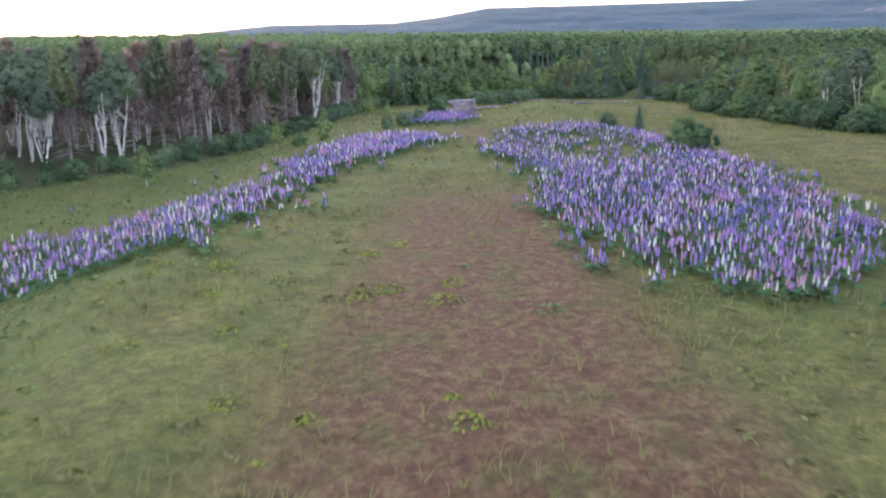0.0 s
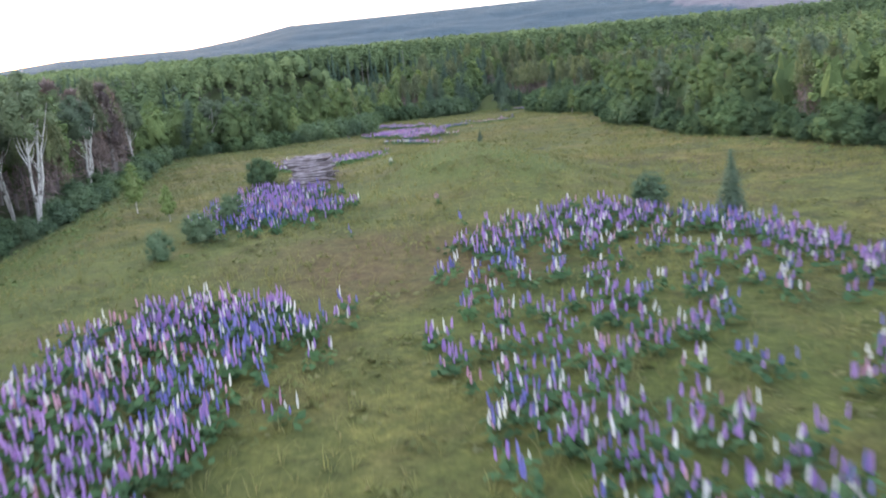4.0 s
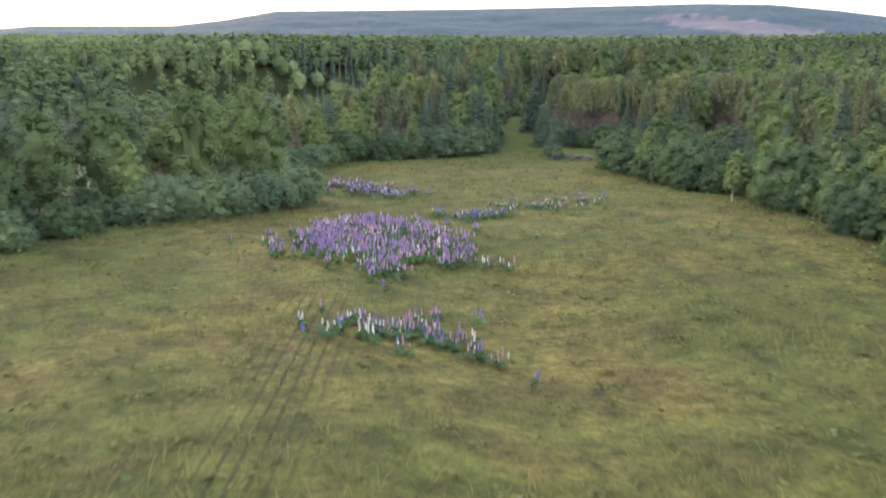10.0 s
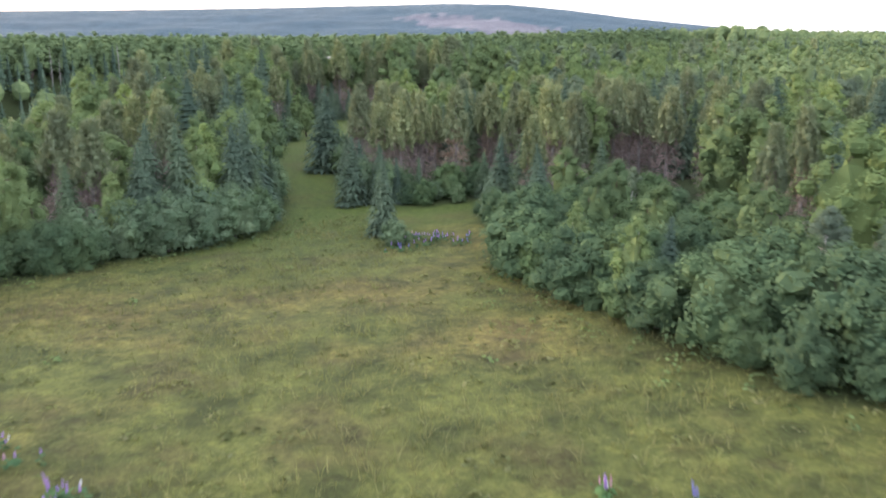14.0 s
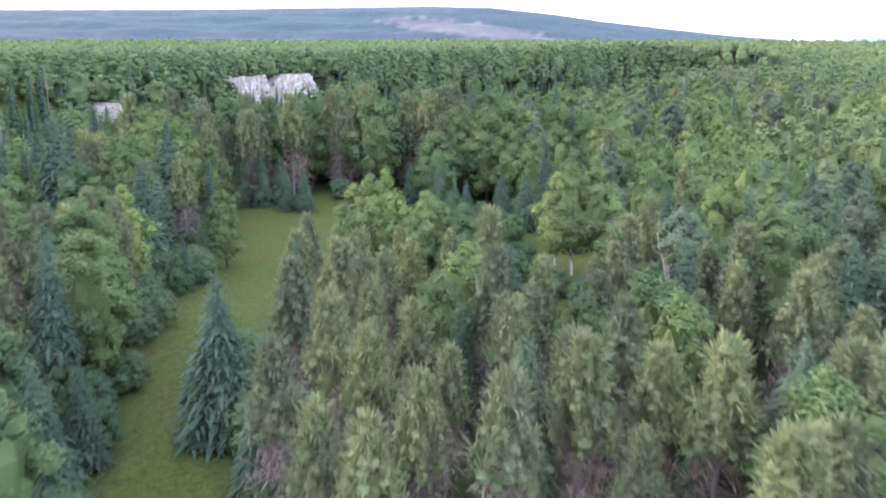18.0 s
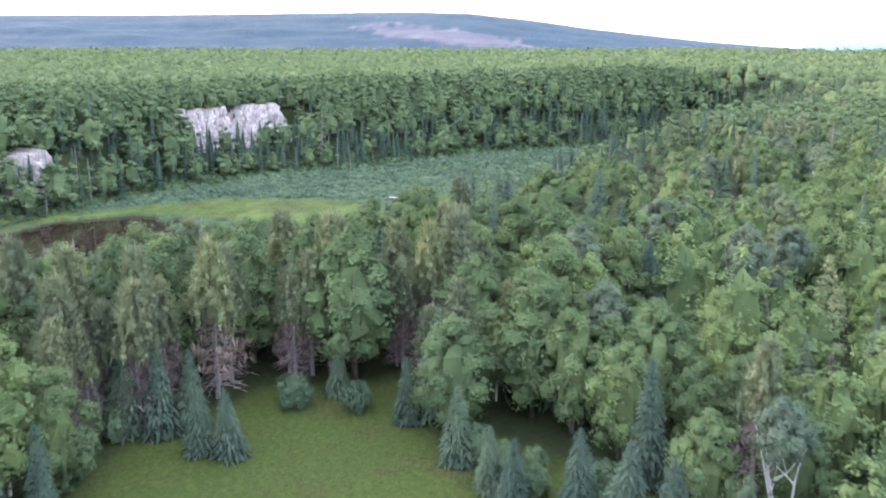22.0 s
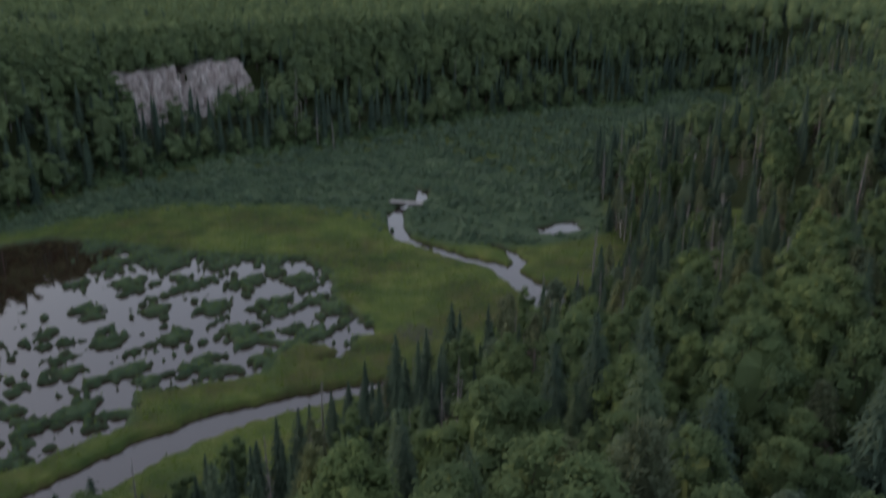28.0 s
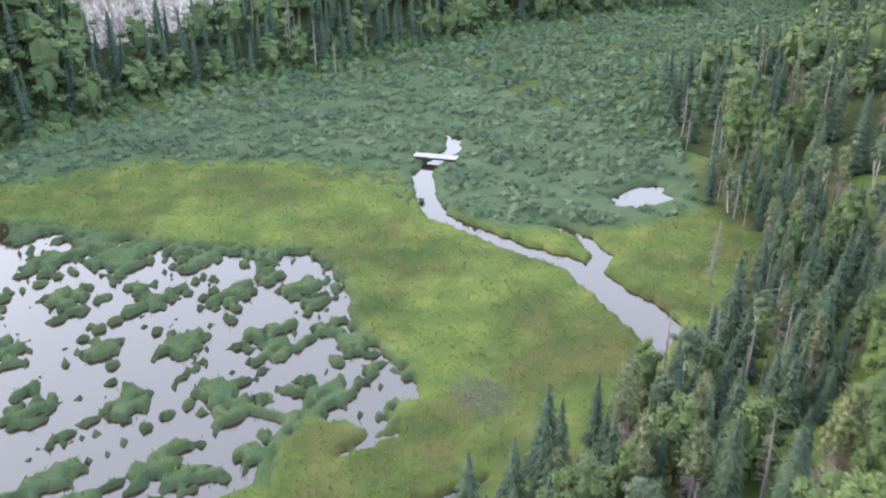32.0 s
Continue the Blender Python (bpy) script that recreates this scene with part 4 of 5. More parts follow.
def mixture(x, y):
    """What grows at a place of the wood: kinds with their weights, and a typical height in metres."""
    d = outside(FLOOR, np.array([x]), np.array([y]))[0]
    edge = outside(FIELD, np.array([x]), np.array([y]))[0]
    if d < 55 and y > 262 + 0.25 * (x - 60) and y > 255:
        if d < 13:
            return {"spruce_tree": 0.66, "broadleaf_tree": 0.27, "dead_tree": 0.07}, 10.5 if x < 84 else 8.0
        return {"broadleaf_tree": 0.9, "spruce_tree": 0.1}, 8.6
    if d < 36 and y > 180:
        if d < 12 and x > 60:
            return {"spruce_tree": 0.66, "birch_tree": 0.06, "broadleaf_tree": 0.1, "dead_tree": 0.12, "pine_tree": 0.06}, 6.6 if x < 112 else 8.0
        if d < 24 and x > 86:
            return {"spruce_tree": 0.5, "broadleaf_tree": 0.28, "pine_tree": 0.1, "birch_tree": 0.03, "dead_tree": 0.09}, 7.6
        return {"broadleaf_tree": 0.58, "spruce_tree": 0.2, "pine_tree": 0.15, "birch_tree": 0.03, "dead_tree": 0.04}, 8.4
    if y > 200:
        return {"broadleaf_tree": 0.84, "spruce_tree": 0.16}, 8.5
    if x < 0 and y < 92:
        if edge < (3.0 if y < 62 else 1.4):
            return {"willow_shrub": 0.3, "green_shrub": 0.7}, 1.4
        if y > 56:
            return {"dry_pine_tree": 0.42, "pine_tree": 0.24, "birch_tree": 0.24, "broadleaf_tree": 0.1}, 8.6
        return {"birch_tree": 0.78, "dry_pine_tree": 0.12, "pine_tree": 0.08, "broadleaf_tree": 0.02}, 8.0
    if x < 14 and y < 124:
        if edge < (3.2 if x > 3 else 1.5):
            return ({"willow_shrub": 0.8, "green_shrub": 0.2} if x > 3 else {"green_shrub": 0.8, "willow_shrub": 0.2}), 2.4
        return {"broadleaf_tree": 0.7, "birch_tree": 0.2, "spruce_tree": 0.1}, 6.8
    if x < 42 and x < 30 + (y - 130) * 0.5 and y > 118:
        if edge < 1.3:
            return {"willow_shrub": 0.35, "green_shrub": 0.25, "spruce_tree": 0.4}, 4.2
        return {"spruce_tree": 0.3, "pine_tree": 0.35, "aspen_tree": 0.1, "broadleaf_tree": 0.25}, 6.8 if y < 136 else 8.4
    if y < 122 and x > 20:
        if edge < 2.2:
            return {"green_shrub": 0.5, "willow_shrub": 0.05, "spruce_tree": 0.2, "broadleaf_tree": 0.15, "aspen_tree": 0.1}, 3.6
        if edge < 7 and y > 92:
            return {"broadleaf_tree": 0.45, "green_shrub": 0.2, "birch_tree": 0.1, "spruce_tree": 0.15, "aspen_tree": 0.1}, 4.6
        if y < 92:
            return {"broadleaf_tree": 0.55, "spruce_tree": 0.2, "pine_tree": 0.1, "birch_tree": 0.15}, 7.2
        return {"pine_tree": 0.55, "broadleaf_tree": 0.25, "spruce_tree": 0.2}, 7.4
    if x < 52 and y < 150:
        if edge < 1.0:
            return {"willow_shrub": 0.5, "spruce_tree": 0.35, "green_shrub": 0.15}, 3.4
        return {"pine_tree": 0.8, "spruce_tree": 0.1, "broadleaf_tree": 0.1}, 7.3
    if y > 172 and x < 66:
        if x < 44:
            return {"pine_tree": 0.5, "broadleaf_tree": 0.4, "spruce_tree": 0.1}, 8.4
        return {"pine_tree": 0.94, "broadleaf_tree": 0.04, "spruce_tree": 0.02}, 8.6
    if x > 62 and y > 148:
        return {"broadleaf_tree": 0.7, "birch_tree": 0.1, "spruce_tree": 0.12, "aspen_tree": 0.04, "pine_tree": 0.04}, 8.4
    return {"broadleaf_tree": 0.42, "birch_tree": 0.1, "spruce_tree": 0.36, "aspen_tree": 0.04, "pine_tree": 0.08}, 7.6


single, crowd = [], []
zones = [(-60, 34, -25, 125, 2.15), (20, 110, 20, 125, 2.5), (28, 62, 118, 152, 2.05), (44, 67, 171, 187, 1.75), (-30, 130, 118, 235, 2.55), (118, 210, 180, 300, 2.8), (-10, 240, 262, 345, 2.7)]
for number, (x0, x1, y0, y1, gap) in enumerate(zones):
    xs, ys = scatter(rng, x0, x1, y0, y1, gap)
    for ox0, ox1, oy0, oy1, _ in zones[:number]:
        keep = ~((xs >= ox0) & (xs < ox1) & (ys >= oy0) & (ys < oy1))
        xs, ys = xs[keep], ys[keep]
    de, df = outside(FIELD, xs, ys), outside(FLOOR, xs, ys)
    cliffs = np.zeros(xs.shape, bool)
    for ax, ay, bx, by, _, _ in BLUFFS:
        ex, ey = bx - ax, by - ay
        s = ((ys - ay) * ex - (xs - ax) * ey) / math.hypot(ex, ey)
        u = ((xs - ax) * ex + (ys - ay) * ey) / (ex * ex + ey * ey)
        cliffs |= (s > (-1.2 if ax < 70 else -4.5) - 3.5 * (rng.uniform(0, 1, len(s)) < (0.3 if ax < 70 else 0.6))) & (s < 2.6) & (u > -0.02) & (u < 1.02)
    gap_line = along([(2.5, 99, 0), (-3, 130, 0), (-10, 166, 0)], xs, ys) < 2.0
    seen = ~gap_line & (xs > -0.54 * ys - 7) & ((xs < 0.85 * (ys - 20) + 10) | (xs < 14 + 1.6 * (ys - 88))) & ((de < 24) | (ys > 165))
    keep = (de > 0.35) & ((df > 0.6 + 1.0 * (xs > 80) * (ys < 250)) | ((xs < 37) & (outside(BACKWATER, xs, ys) > 3))) & seen & (outside(GLADE, xs, ys) > 0) & ~cliffs
    keep &= ~((xs > 62) & (ys < 242) & (df < 9))
    for x, y, e, q in zip(xs[keep], ys[keep], de[keep], df[keep]):
        mix, tall = mixture(x, y)
        kind = random.choices(list(mix), list(mix.values()))[0]
        if "shrub" in kind:
            tall = min(tall, 3.2)
        elif e < 2.2 and tall < 5:
            tall = max(tall, 3.6)
        tall *= (random.uniform(0.82, 1.16) if y < 165 else random.uniform(0.68, 1.24)) * (1.0 if "shrub" in kind or tall < 5 or y < 165 else 1.2)
        close = min(math.hypot(x - px, y - py) for px, py in ((0, 30), (5, 55), (10, 75), (15, 95), (25, 115), (35, 132), (43, 150), (52, 170), (58, 185), (64, 197), (60, 212), (80, 207), (100, 216)))
        (single if close < 37 else crowd).append((close, kind, x * PLAN, y * PLAN, tall, random.uniform(0, 360), 2 if kind == "spruce_tree" and y > 195 else random.randrange(3)))

# Slender spruces and snags that crowd the near rim of the marsh
xs, ys = scatter(rng, 62, 150, 205, 266, 1.5)
df = outside(FLOOR, xs, ys)
keep = (df > 0.3) & (df < 9) & (ys < 242)
for x, y in zip(xs[keep], ys[keep]):
    kind = random.choices(("spruce_tree", "dead_tree", "broadleaf_tree", "pine_tree", "birch_tree"), (0.56, 0.15, 0.14, 0.1, 0.05))[0]
    crowd.append((9, kind, x * PLAN, y * PLAN, random.uniform(4.6, 9.2), random.uniform(0, 360), random.randrange(4)))

# Undergrowth along the edges of the open land
xs, ys = scatter(rng, -24, 64, 5, 182, 1.25)
de, df = outside(FIELD, xs, ys), outside(FLOOR, xs, ys)
keep = (de > 0.1) & (de < 3.6) & (df > 2) & (rng.uniform(0, 1, len(xs)) < 1.0 - 0.2 * de) & ~((ys > 168) & (xs > 48))
for x, y, e in zip(xs[keep], ys[keep], de[keep]):
    wet = waves(np.array([x]), np.array([y]), 5, 2)[0] + random.uniform(-0.5, 0.5)
    tall = random.uniform(0.9, 2.3) * (0.65 if x < 0 and y < 62 else 1.0 if x < 0 else 1.25)
    if x > 28 and y < 122:
        tall *= 1.5
    single.append((1 + math.hypot(x - 14, y - 95) * 0.3, "willow_shrub" if (wet > 0 and (x < -3 or y > 122)) or (3 < x < 14 and 98 < y < 119) else "green_shrub", x * PLAN, y * PLAN, tall, random.uniform(0, 360), random.randrange(3)))

# Trees that stand out by themselves
single += [(0, k, x * PLAN, y * PLAN, h, random.uniform(0, 360), 1 if k == "spruce_tree" else random.randrange(3)) for k, x, y, h in (
    ("green_shrub", 10.7, 36.2, 2.7), ("green_shrub", 11.6, 37.2, 2.3), ("spruce_tree", 10.7, 44.5, 2.7), ("willow_shrub", 9.4, 46, 1.6), ("spruce_tree", 10.6, 66.3, 1.7),
    ("green_shrub", 0.2, 61.2, 2.0), ("green_shrub", 0.5, 62.2, 1.6), ("willow_shrub", -0.8, 52, 1.5), ("willow_shrub", -1.6, 49.6, 1.4), ("willow_shrub", -2.4, 47.6, 1.3), ("aspen_tree", -4.5, 37.2, 3.0), ("aspen_tree", -7.5, 42.4, 2.6), ("aspen_tree", -4.1, 57.8, 3.0), ("aspen_tree", -2.7, 54.1, 2.0), ("aspen_tree", -10.8, 33, 2.8),
    ("green_shrub", -6.2, 41, 1.2), ("spruce_tree", 28.9, 122.6, 4.6), ("willow_shrub", 28.4, 120.6, 1.6), ("spruce_tree", 33.9, 140.6, 8.0), ("spruce_tree", 32.2, 129.5, 4.6),
    ("aspen_tree", 45.7, 154.3, 8.4), ("aspen_tree", 46.3, 153.9, 8.8), ("aspen_tree", 45.4, 155.3, 7.6), ("aspen_tree", 47.3, 151.8, 7.6), ("broadleaf_tree", 48.4, 150.2, 6.6), ("broadleaf_tree", 49.6, 150, 6.2),
    ("broadleaf_tree", 48.2, 152.4, 6.8), ("spruce_tree", 50.6, 152.6, 5.2), ("aspen_tree", 54.2, 149.4, 9.2), ("aspen_tree", 55.2, 148.9, 9.6), ("aspen_tree", 53.9, 150.4, 8.4), ("aspen_tree", 54.6, 146.6, 5.0), ("green_shrub", 52, 150.6, 3.0),
    ("spruce_tree", 49, 175.6, 6.0), ("spruce_tree", 47.7, 176, 6.4), ("spruce_tree", 46.4, 177, 6.2), ("spruce_tree", 45.2, 177.4, 6.0), ("spruce_tree", 56.9, 166.8, 5.4), ("spruce_tree", 56.4, 162.6, 4.6), ("spruce_tree", 58.1, 161, 5.6),
    ("spruce_tree", 58.5, 159.2, 5.8), ("spruce_tree", 59.3, 157.8, 5.6), ("spruce_tree", 60.4, 156, 5.4), ("spruce_tree", 52.6, 156.4, 4.4), ("green_shrub", 55.6, 156.4, 2.8), ("willow_shrub", 57.4, 153.4, 3.0), ("birch_tree", 58.8, 151.6, 6.4),
    ("willow_shrub", 31.6, 130.4, 3.4), ("willow_shrub", 32.6, 130, 3.0), ("willow_shrub", 27.8, 132.6, 3.4), ("willow_shrub", 27.4, 134.4, 3.6), ("spruce_tree", 29, 138.5, 6.6),
    ("willow_shrub", 53.6, 175.4, 2.6), ("spruce_tree", 48.6, 173.2, 4.6), ("spruce_tree", 57.2, 171.2, 4.8),
    ("aspen_tree", 13.2, 122.8, 5.4), ("aspen_tree", 14.8, 123.6, 5.8), ("aspen_tree", 19.6, 125.2, 5.0), ("pine_tree", 25.4, 74.6, 3.2), ("dead_tree", 80.3, 211, 9.0), ("dead_tree", 79, 209, 8.0), ("dead_tree", 117.6, 297.5, 9.5),
    ("dead_tree", 110, 229.5, 9.0), ("dead_tree", 94, 216, 7.5), ("birch_tree", 8, 118, 6.6), ("birch_tree", 1.0, 110, 6.2), ("aspen_tree", 27.9, 99, 3.6), ("aspen_tree", 28.9, 96.9, 4.6), ("aspen_tree", 29.4, 99.2, 4.2),
    ("broadleaf_tree", 2.8, 104, 8.2), ("broadleaf_tree", 6, 106, 8.6), ("broadleaf_tree", 0.4, 102.5, 7.4), ("broadleaf_tree", 8.6, 108.4, 8.6), ("aspen_tree", 3.8, 101.6, 5.2), ("birch_tree", -3.0, 99.4, 7.6), ("birch_tree", -2.3, 100.2, 7.2),
    ("willow_shrub", 18.6, 124.8, 3.2), ("willow_shrub", 20, 124.8, 3.4), ("willow_shrub", 21.4, 124.8, 3.6), ("willow_shrub", 22.8, 125.2, 3.6), ("willow_shrub", 24.2, 126, 3.4), ("green_shrub", 25.4, 127.2, 3.2),
    ("spruce_tree", 21, 126.6, 6.2), ("spruce_tree", 24.8, 127.6, 7.2), ("spruce_tree", 25.8, 129, 7.4), ("spruce_tree", 22.6, 127.4, 7.2), ("spruce_tree", 26.6, 131.4, 7.4), ("spruce_tree", 18.4, 126.2, 5.4),
    ("willow_shrub", 4.7, 100.8, 2.7), ("willow_shrub", 5.8, 101.4, 2.9), ("willow_shrub", 6.8, 101.4, 2.7), ("willow_shrub", 7.8, 101.8, 3.0), ("willow_shrub", 8.8, 102.4, 2.8), ("willow_shrub", 9.8, 103.4, 2.9), ("willow_shrub", 10.8, 104.6, 2.8), ("willow_shrub", 0.8, 95.6, 2.2),
    ("spruce_tree", 30.8, 129.8, 5.2), ("spruce_tree", 32.2, 131.6, 4.6), ("spruce_tree", 34.6, 123.2, 5.6), ("spruce_tree", 35.4, 121.6, 5.0), ("spruce_tree", 33.8, 119.4, 4.6), ("spruce_tree", 36.4, 124.2, 5.6),
    ("broadleaf_tree", 29.2, 80.6, 7.4), ("broadleaf_tree", 30.4, 82, 7.8), ("spruce_tree", 27.6, 86.6, 4.0), ("spruce_tree", 46.6, 176.6, 6.2), ("spruce_tree", 44.2, 177.2, 6.4), ("spruce_tree", 49.5, 172.2, 5.0),
    ("spruce_tree", 55.9, 175.6, 4.2), ("spruce_tree", 64.1, 169, 7.4), ("spruce_tree", 56.6, 164.2, 4.4), ("willow_shrub", 55.8, 173.4, 2.4), ("broadleaf_tree", 40.2, 160, 5.6), ("broadleaf_tree", 41.8, 166, 5.2))]

single.sort(key=lambda s: s[0])
counts = {}
for s in single:
    kind = s[1]
    counts[kind] = counts.get(kind, 0) + 1
    if counts[kind] <= 285:
        plant(*s[1:])
    else:
        crowd.append(s)


def woods(name, label, places, shapes, leafy=1.0):
    """Many plants joined into one mesh."""
    V, F, M, mats, n = [], [], [], [], 0
    for kind, x, y, z, tall, turn, variant in places:
        own, pieces = shapes[kind][variant]
        k, c, s = tall / own, math.cos(turn), math.sin(turn)
        for _, v, f, m, _ in pieces:
            if m not in mats:
                mats.append(m)
            w = k * (leafy if kind == "broadleaf_tree" else 1.0)
            V.append(np.stack([(v[:, 0] * c - v[:, 1] * s) * w + x, (v[:, 0] * s + v[:, 1] * c) * w + y, v[:, 2] * k + z], 1))
            F.append(f + n)
            M.append(np.full(len(f), mats.index(m)))
            n += len(v)
    me = mesh_of(name, np.concatenate(V), np.concatenate(F), mats, np.concatenate(M), flat=True)
    return tagged(new(name, me), label, "woods", kind="stuff")


stands = [(k, x, y, float(ground(x, y)) - 0.05, h, math.radians(a), q) for _, k, x, y, h, a, q in crowd]
far_off = [min(math.hypot(s[1] / PLAN - qx, s[2] / PLAN - qy) for qx, qy in ((0, 30), (10, 75), (25, 115), (43, 150), (64, 197))) > 62 for s in stands]
rim = [60 < s[1] / PLAN < 140 and 190 < s[2] / PLAN < 262 for s in stands]
woods("woods", "mixed wood of spruce, birch and broadleaf trees round the meadow", [s for s, f, q in zip(stands, far_off, rim) if not f and not q], SIMPLE)
woods("rim_woods", "mixed wood of spruce and broadleaf trees on the near side of the marsh", [s for s, q in zip(stands, rim) if q], MIDDLE)
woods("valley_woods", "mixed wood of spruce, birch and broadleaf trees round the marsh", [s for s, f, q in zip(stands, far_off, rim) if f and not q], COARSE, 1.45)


# ---- the far woods, out to the foot of the hills ----
def far_shape(seed, conifer):
    r = np.random.default_rng(seed)
    if conifer:
        return 9.0, [("", *spruce_crown(r, 9.0, 1.5, 6, 5, 0, 0.5), SPRUCE_LEAF, "")]
    body = masses(r, np.array([(0.0, 0, 5.6)]), np.array([2.6]), 2, 0.14, (1, 1, 1.15))
    d = ball(r, 34) + np.array([0, 0, 0.7])
    d /= np.linalg.norm(d, axis=1)[:, None]
    return 9.0, [("", *joined([body, leaves(r, np.array([0, 0, 5.6]) + d * 3.05 * r.uniform(0.82, 1.08, (34, 1)) * np.array([1, 1, 1.15]), 0.55, d, 0.6, 0.4)]), HAZED_LEAF, "")]


FAR = {"broadleaf_tree": COARSE["broadleaf_tree"], "spruce_tree": COARSE["spruce_tree"], "round": [far_shape(s, False) for s in range(4)], "pointed": [far_shape(s, True) for s in range(4)]}
places = []
for r0, r1, gap in ((0, 190, 4.6), (190, 330, 7.2), (330, 620, 12.5), (620, 1150, 23)):
    xs, ys = scatter(rng, 80 - r1, 80 + r1, 240 - r1, 240 + r1, gap / PLAN * 1.25)
    rr = np.hypot(xs - 80, ys - 240)
    az = np.degrees(np.arctan2(xs - 30, ys - 60))
    keep = (rr >= r0) & (rr < r1) & (outside(FIELD, xs, ys) > 12) & ((outside(FLOOR, xs, ys) > 3) | (xs > 195) | ((xs < 37) & (outside(BACKWATER, xs, ys) > 3))) & (((az > -42) & (az < 75) & (ys > 20)) | ((rr < 330) & (ys > -25) & (np.abs(xs - 30) < 110)))
    for x0, x1, y0, y1, _ in zones:
        keep &= ~((xs > x0) & (xs < x1) & (ys > y0) & (ys < y1)) | ((outside(FIELD, xs, ys) > 25) & (ys < 164))
    xs, ys = xs[keep], ys[keep]
    big = max(1.0, gap / 6.5)
    pointed = (waves(xs, ys, 30, 3) + rng.normal(0, 0.35, len(xs))) > (0.42 if r1 < 300 else 0.75)
    zs = floor_height(xs * PLAN, ys * PLAN)
    for x, y, z, q in zip(xs, ys, zs, pointed):
        near = (x < 24 and y < 222) or (x < 170 and y < 255)
        places.append((("spruce_tree" if q else "broadleaf_tree") if near else "pointed" if q else "round", x * PLAN, y * PLAN, float(z) - 8.5 * ((big if not q else big ** 0.6) - 1), random.uniform(7.5, 11) * (big if not q else big ** 0.6), random.uniform(0, 6.28), random.randrange(4)))
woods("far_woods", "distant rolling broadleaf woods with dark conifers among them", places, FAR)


# ---- low growth of the marsh ----
def tufts(name, label, xs, ys, height, material, blades, category, tall_fn=None, slim=0.09, lift=None):
    """Upright blades in tufts, joined; places in metres."""
    n = len(xs)
    r = np.random.default_rng(len(name) + n)
    base = np.stack([xs, ys, (lift or ground)(xs, ys)], 1).repeat(blades, 0)
    m = len(base)
    a, tall = r.uniform(0, 6.28, m), height * r.uniform(0.5, 1.3, m)
    if tall_fn is not None:
        tall = tall * tall_fn.repeat(blades)
    out = r.uniform(0.4, 1.5, m) * tall
    way = np.stack([np.cos(a), np.sin(a), 0 * a], 1)
    side = np.stack([-np.sin(a), np.cos(a), 0 * a], 1) * (slim * tall)[:, None]
    foot = base + way * (0.12 * tall)[:, None] - np.array([0, 0, 0.03])
    mid = foot + way * (out * 0.35)[:, None] + np.stack([0 * a, 0 * a, tall * 0.7], 1)
    tip = foot + way * out[:, None] + np.stack([0 * a, 0 * a, tall], 1)
    V = np.stack([foot - side, foot + side, mid + side * 0.7, tip, mid - side * 0.7], 1).reshape(-1, 3)
    k = np.arange(m)[:, None] * 5
    F = np.concatenate([k + np.array([0, 1, 2]), k + np.array([0, 2, 4]), k + np.array([4, 2, 3])], 0)
    return tagged(new(name, mesh_of(name, V, F, [material], flat=True)), label, category, kind="stuff")


def clumps(name, label, xs, ys, zs, size, count, leaf, material, category, flat=0.75, dense=False):
    """Round leafy clumps, joined; places in metres."""
    r = np.random.default_rng(len(xs))
    n = len(xs)
    s = size * r.uniform(0.4, 1.6, n)
    d = ball(r, n * count)
    d[:, 2] = np.abs(d[:, 2])
    c = np.stack([xs, ys, zs], 1).repeat(count, 0) + d * s.repeat(count)[:, None] * np.array([1, 1, flat]) * r.uniform(0.75, 1.05, (n * count, 1))
    v, f = leaves(r, c, leaf, d + np.array([0, 0, 0.45]), 0.6, 0.25)
    if dense:
        v, f = joined([masses(r, np.stack([xs, ys, zs], 1), s * 0.7, 2, 0.22, (1, 1, flat)), (v, f)])
    return tagged(new(name, mesh_of(name, v, f, [material], flat=True)), label, category, kind="stuff")


xs, ys = scatter(rng, 55, 242, 236, 350, 1.0)
keep = (outside(SHRUBLAND, xs, ys) < -0.2) & (land(xs, ys) > 0.75) & (waves(xs, ys, 2.3, 2) > -0.4) & (along(TRAIL, xs, ys) > 0.75)
xs, ys = xs[keep] * PLAN, ys[keep] * PLAN
clumps("marsh_shrubs", "low grey-green alder and sweet gale covering the far marsh", xs, ys, np.maximum(ground(xs, ys), WATER * PLAN + 0.3) + 0.05, 1.0, 46, 0.13, ALDER_LEAF, "shrubs", 1.1, True)
band_x, band_y = scatter(rng, 56, 106, 255, 292, 0.8)
keep = (np.abs(along([(60, 277, 0), (68, 276.8, 0), (74, 279, 0), (86, 278, 0), (98, 269.5, 0), (102.5, 260, 0), (101.2, 252, 0)], band_x, band_y)) < 1.1)
bx, by = band_x[keep] * PLAN, band_y[keep] * PLAN
clumps("bank_shrubs", "dark green shrubs along the bank behind the sedge", bx, by, np.full(len(bx), WATER * PLAN + 0.2), 0.8, 30, 0.17, ALDER_LEAF, "shrubs", 1.0, True)

xs, ys = scatter(rng, 50, 215, 258, 320, 1.25)
d = outside(FLOOR, xs, ys)
keep = (d > -0.8) & (d < 6)
xs, ys = xs[keep] * PLAN, ys[keep] * PLAN
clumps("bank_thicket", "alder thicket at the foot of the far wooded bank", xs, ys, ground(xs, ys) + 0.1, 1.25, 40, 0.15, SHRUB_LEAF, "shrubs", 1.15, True)

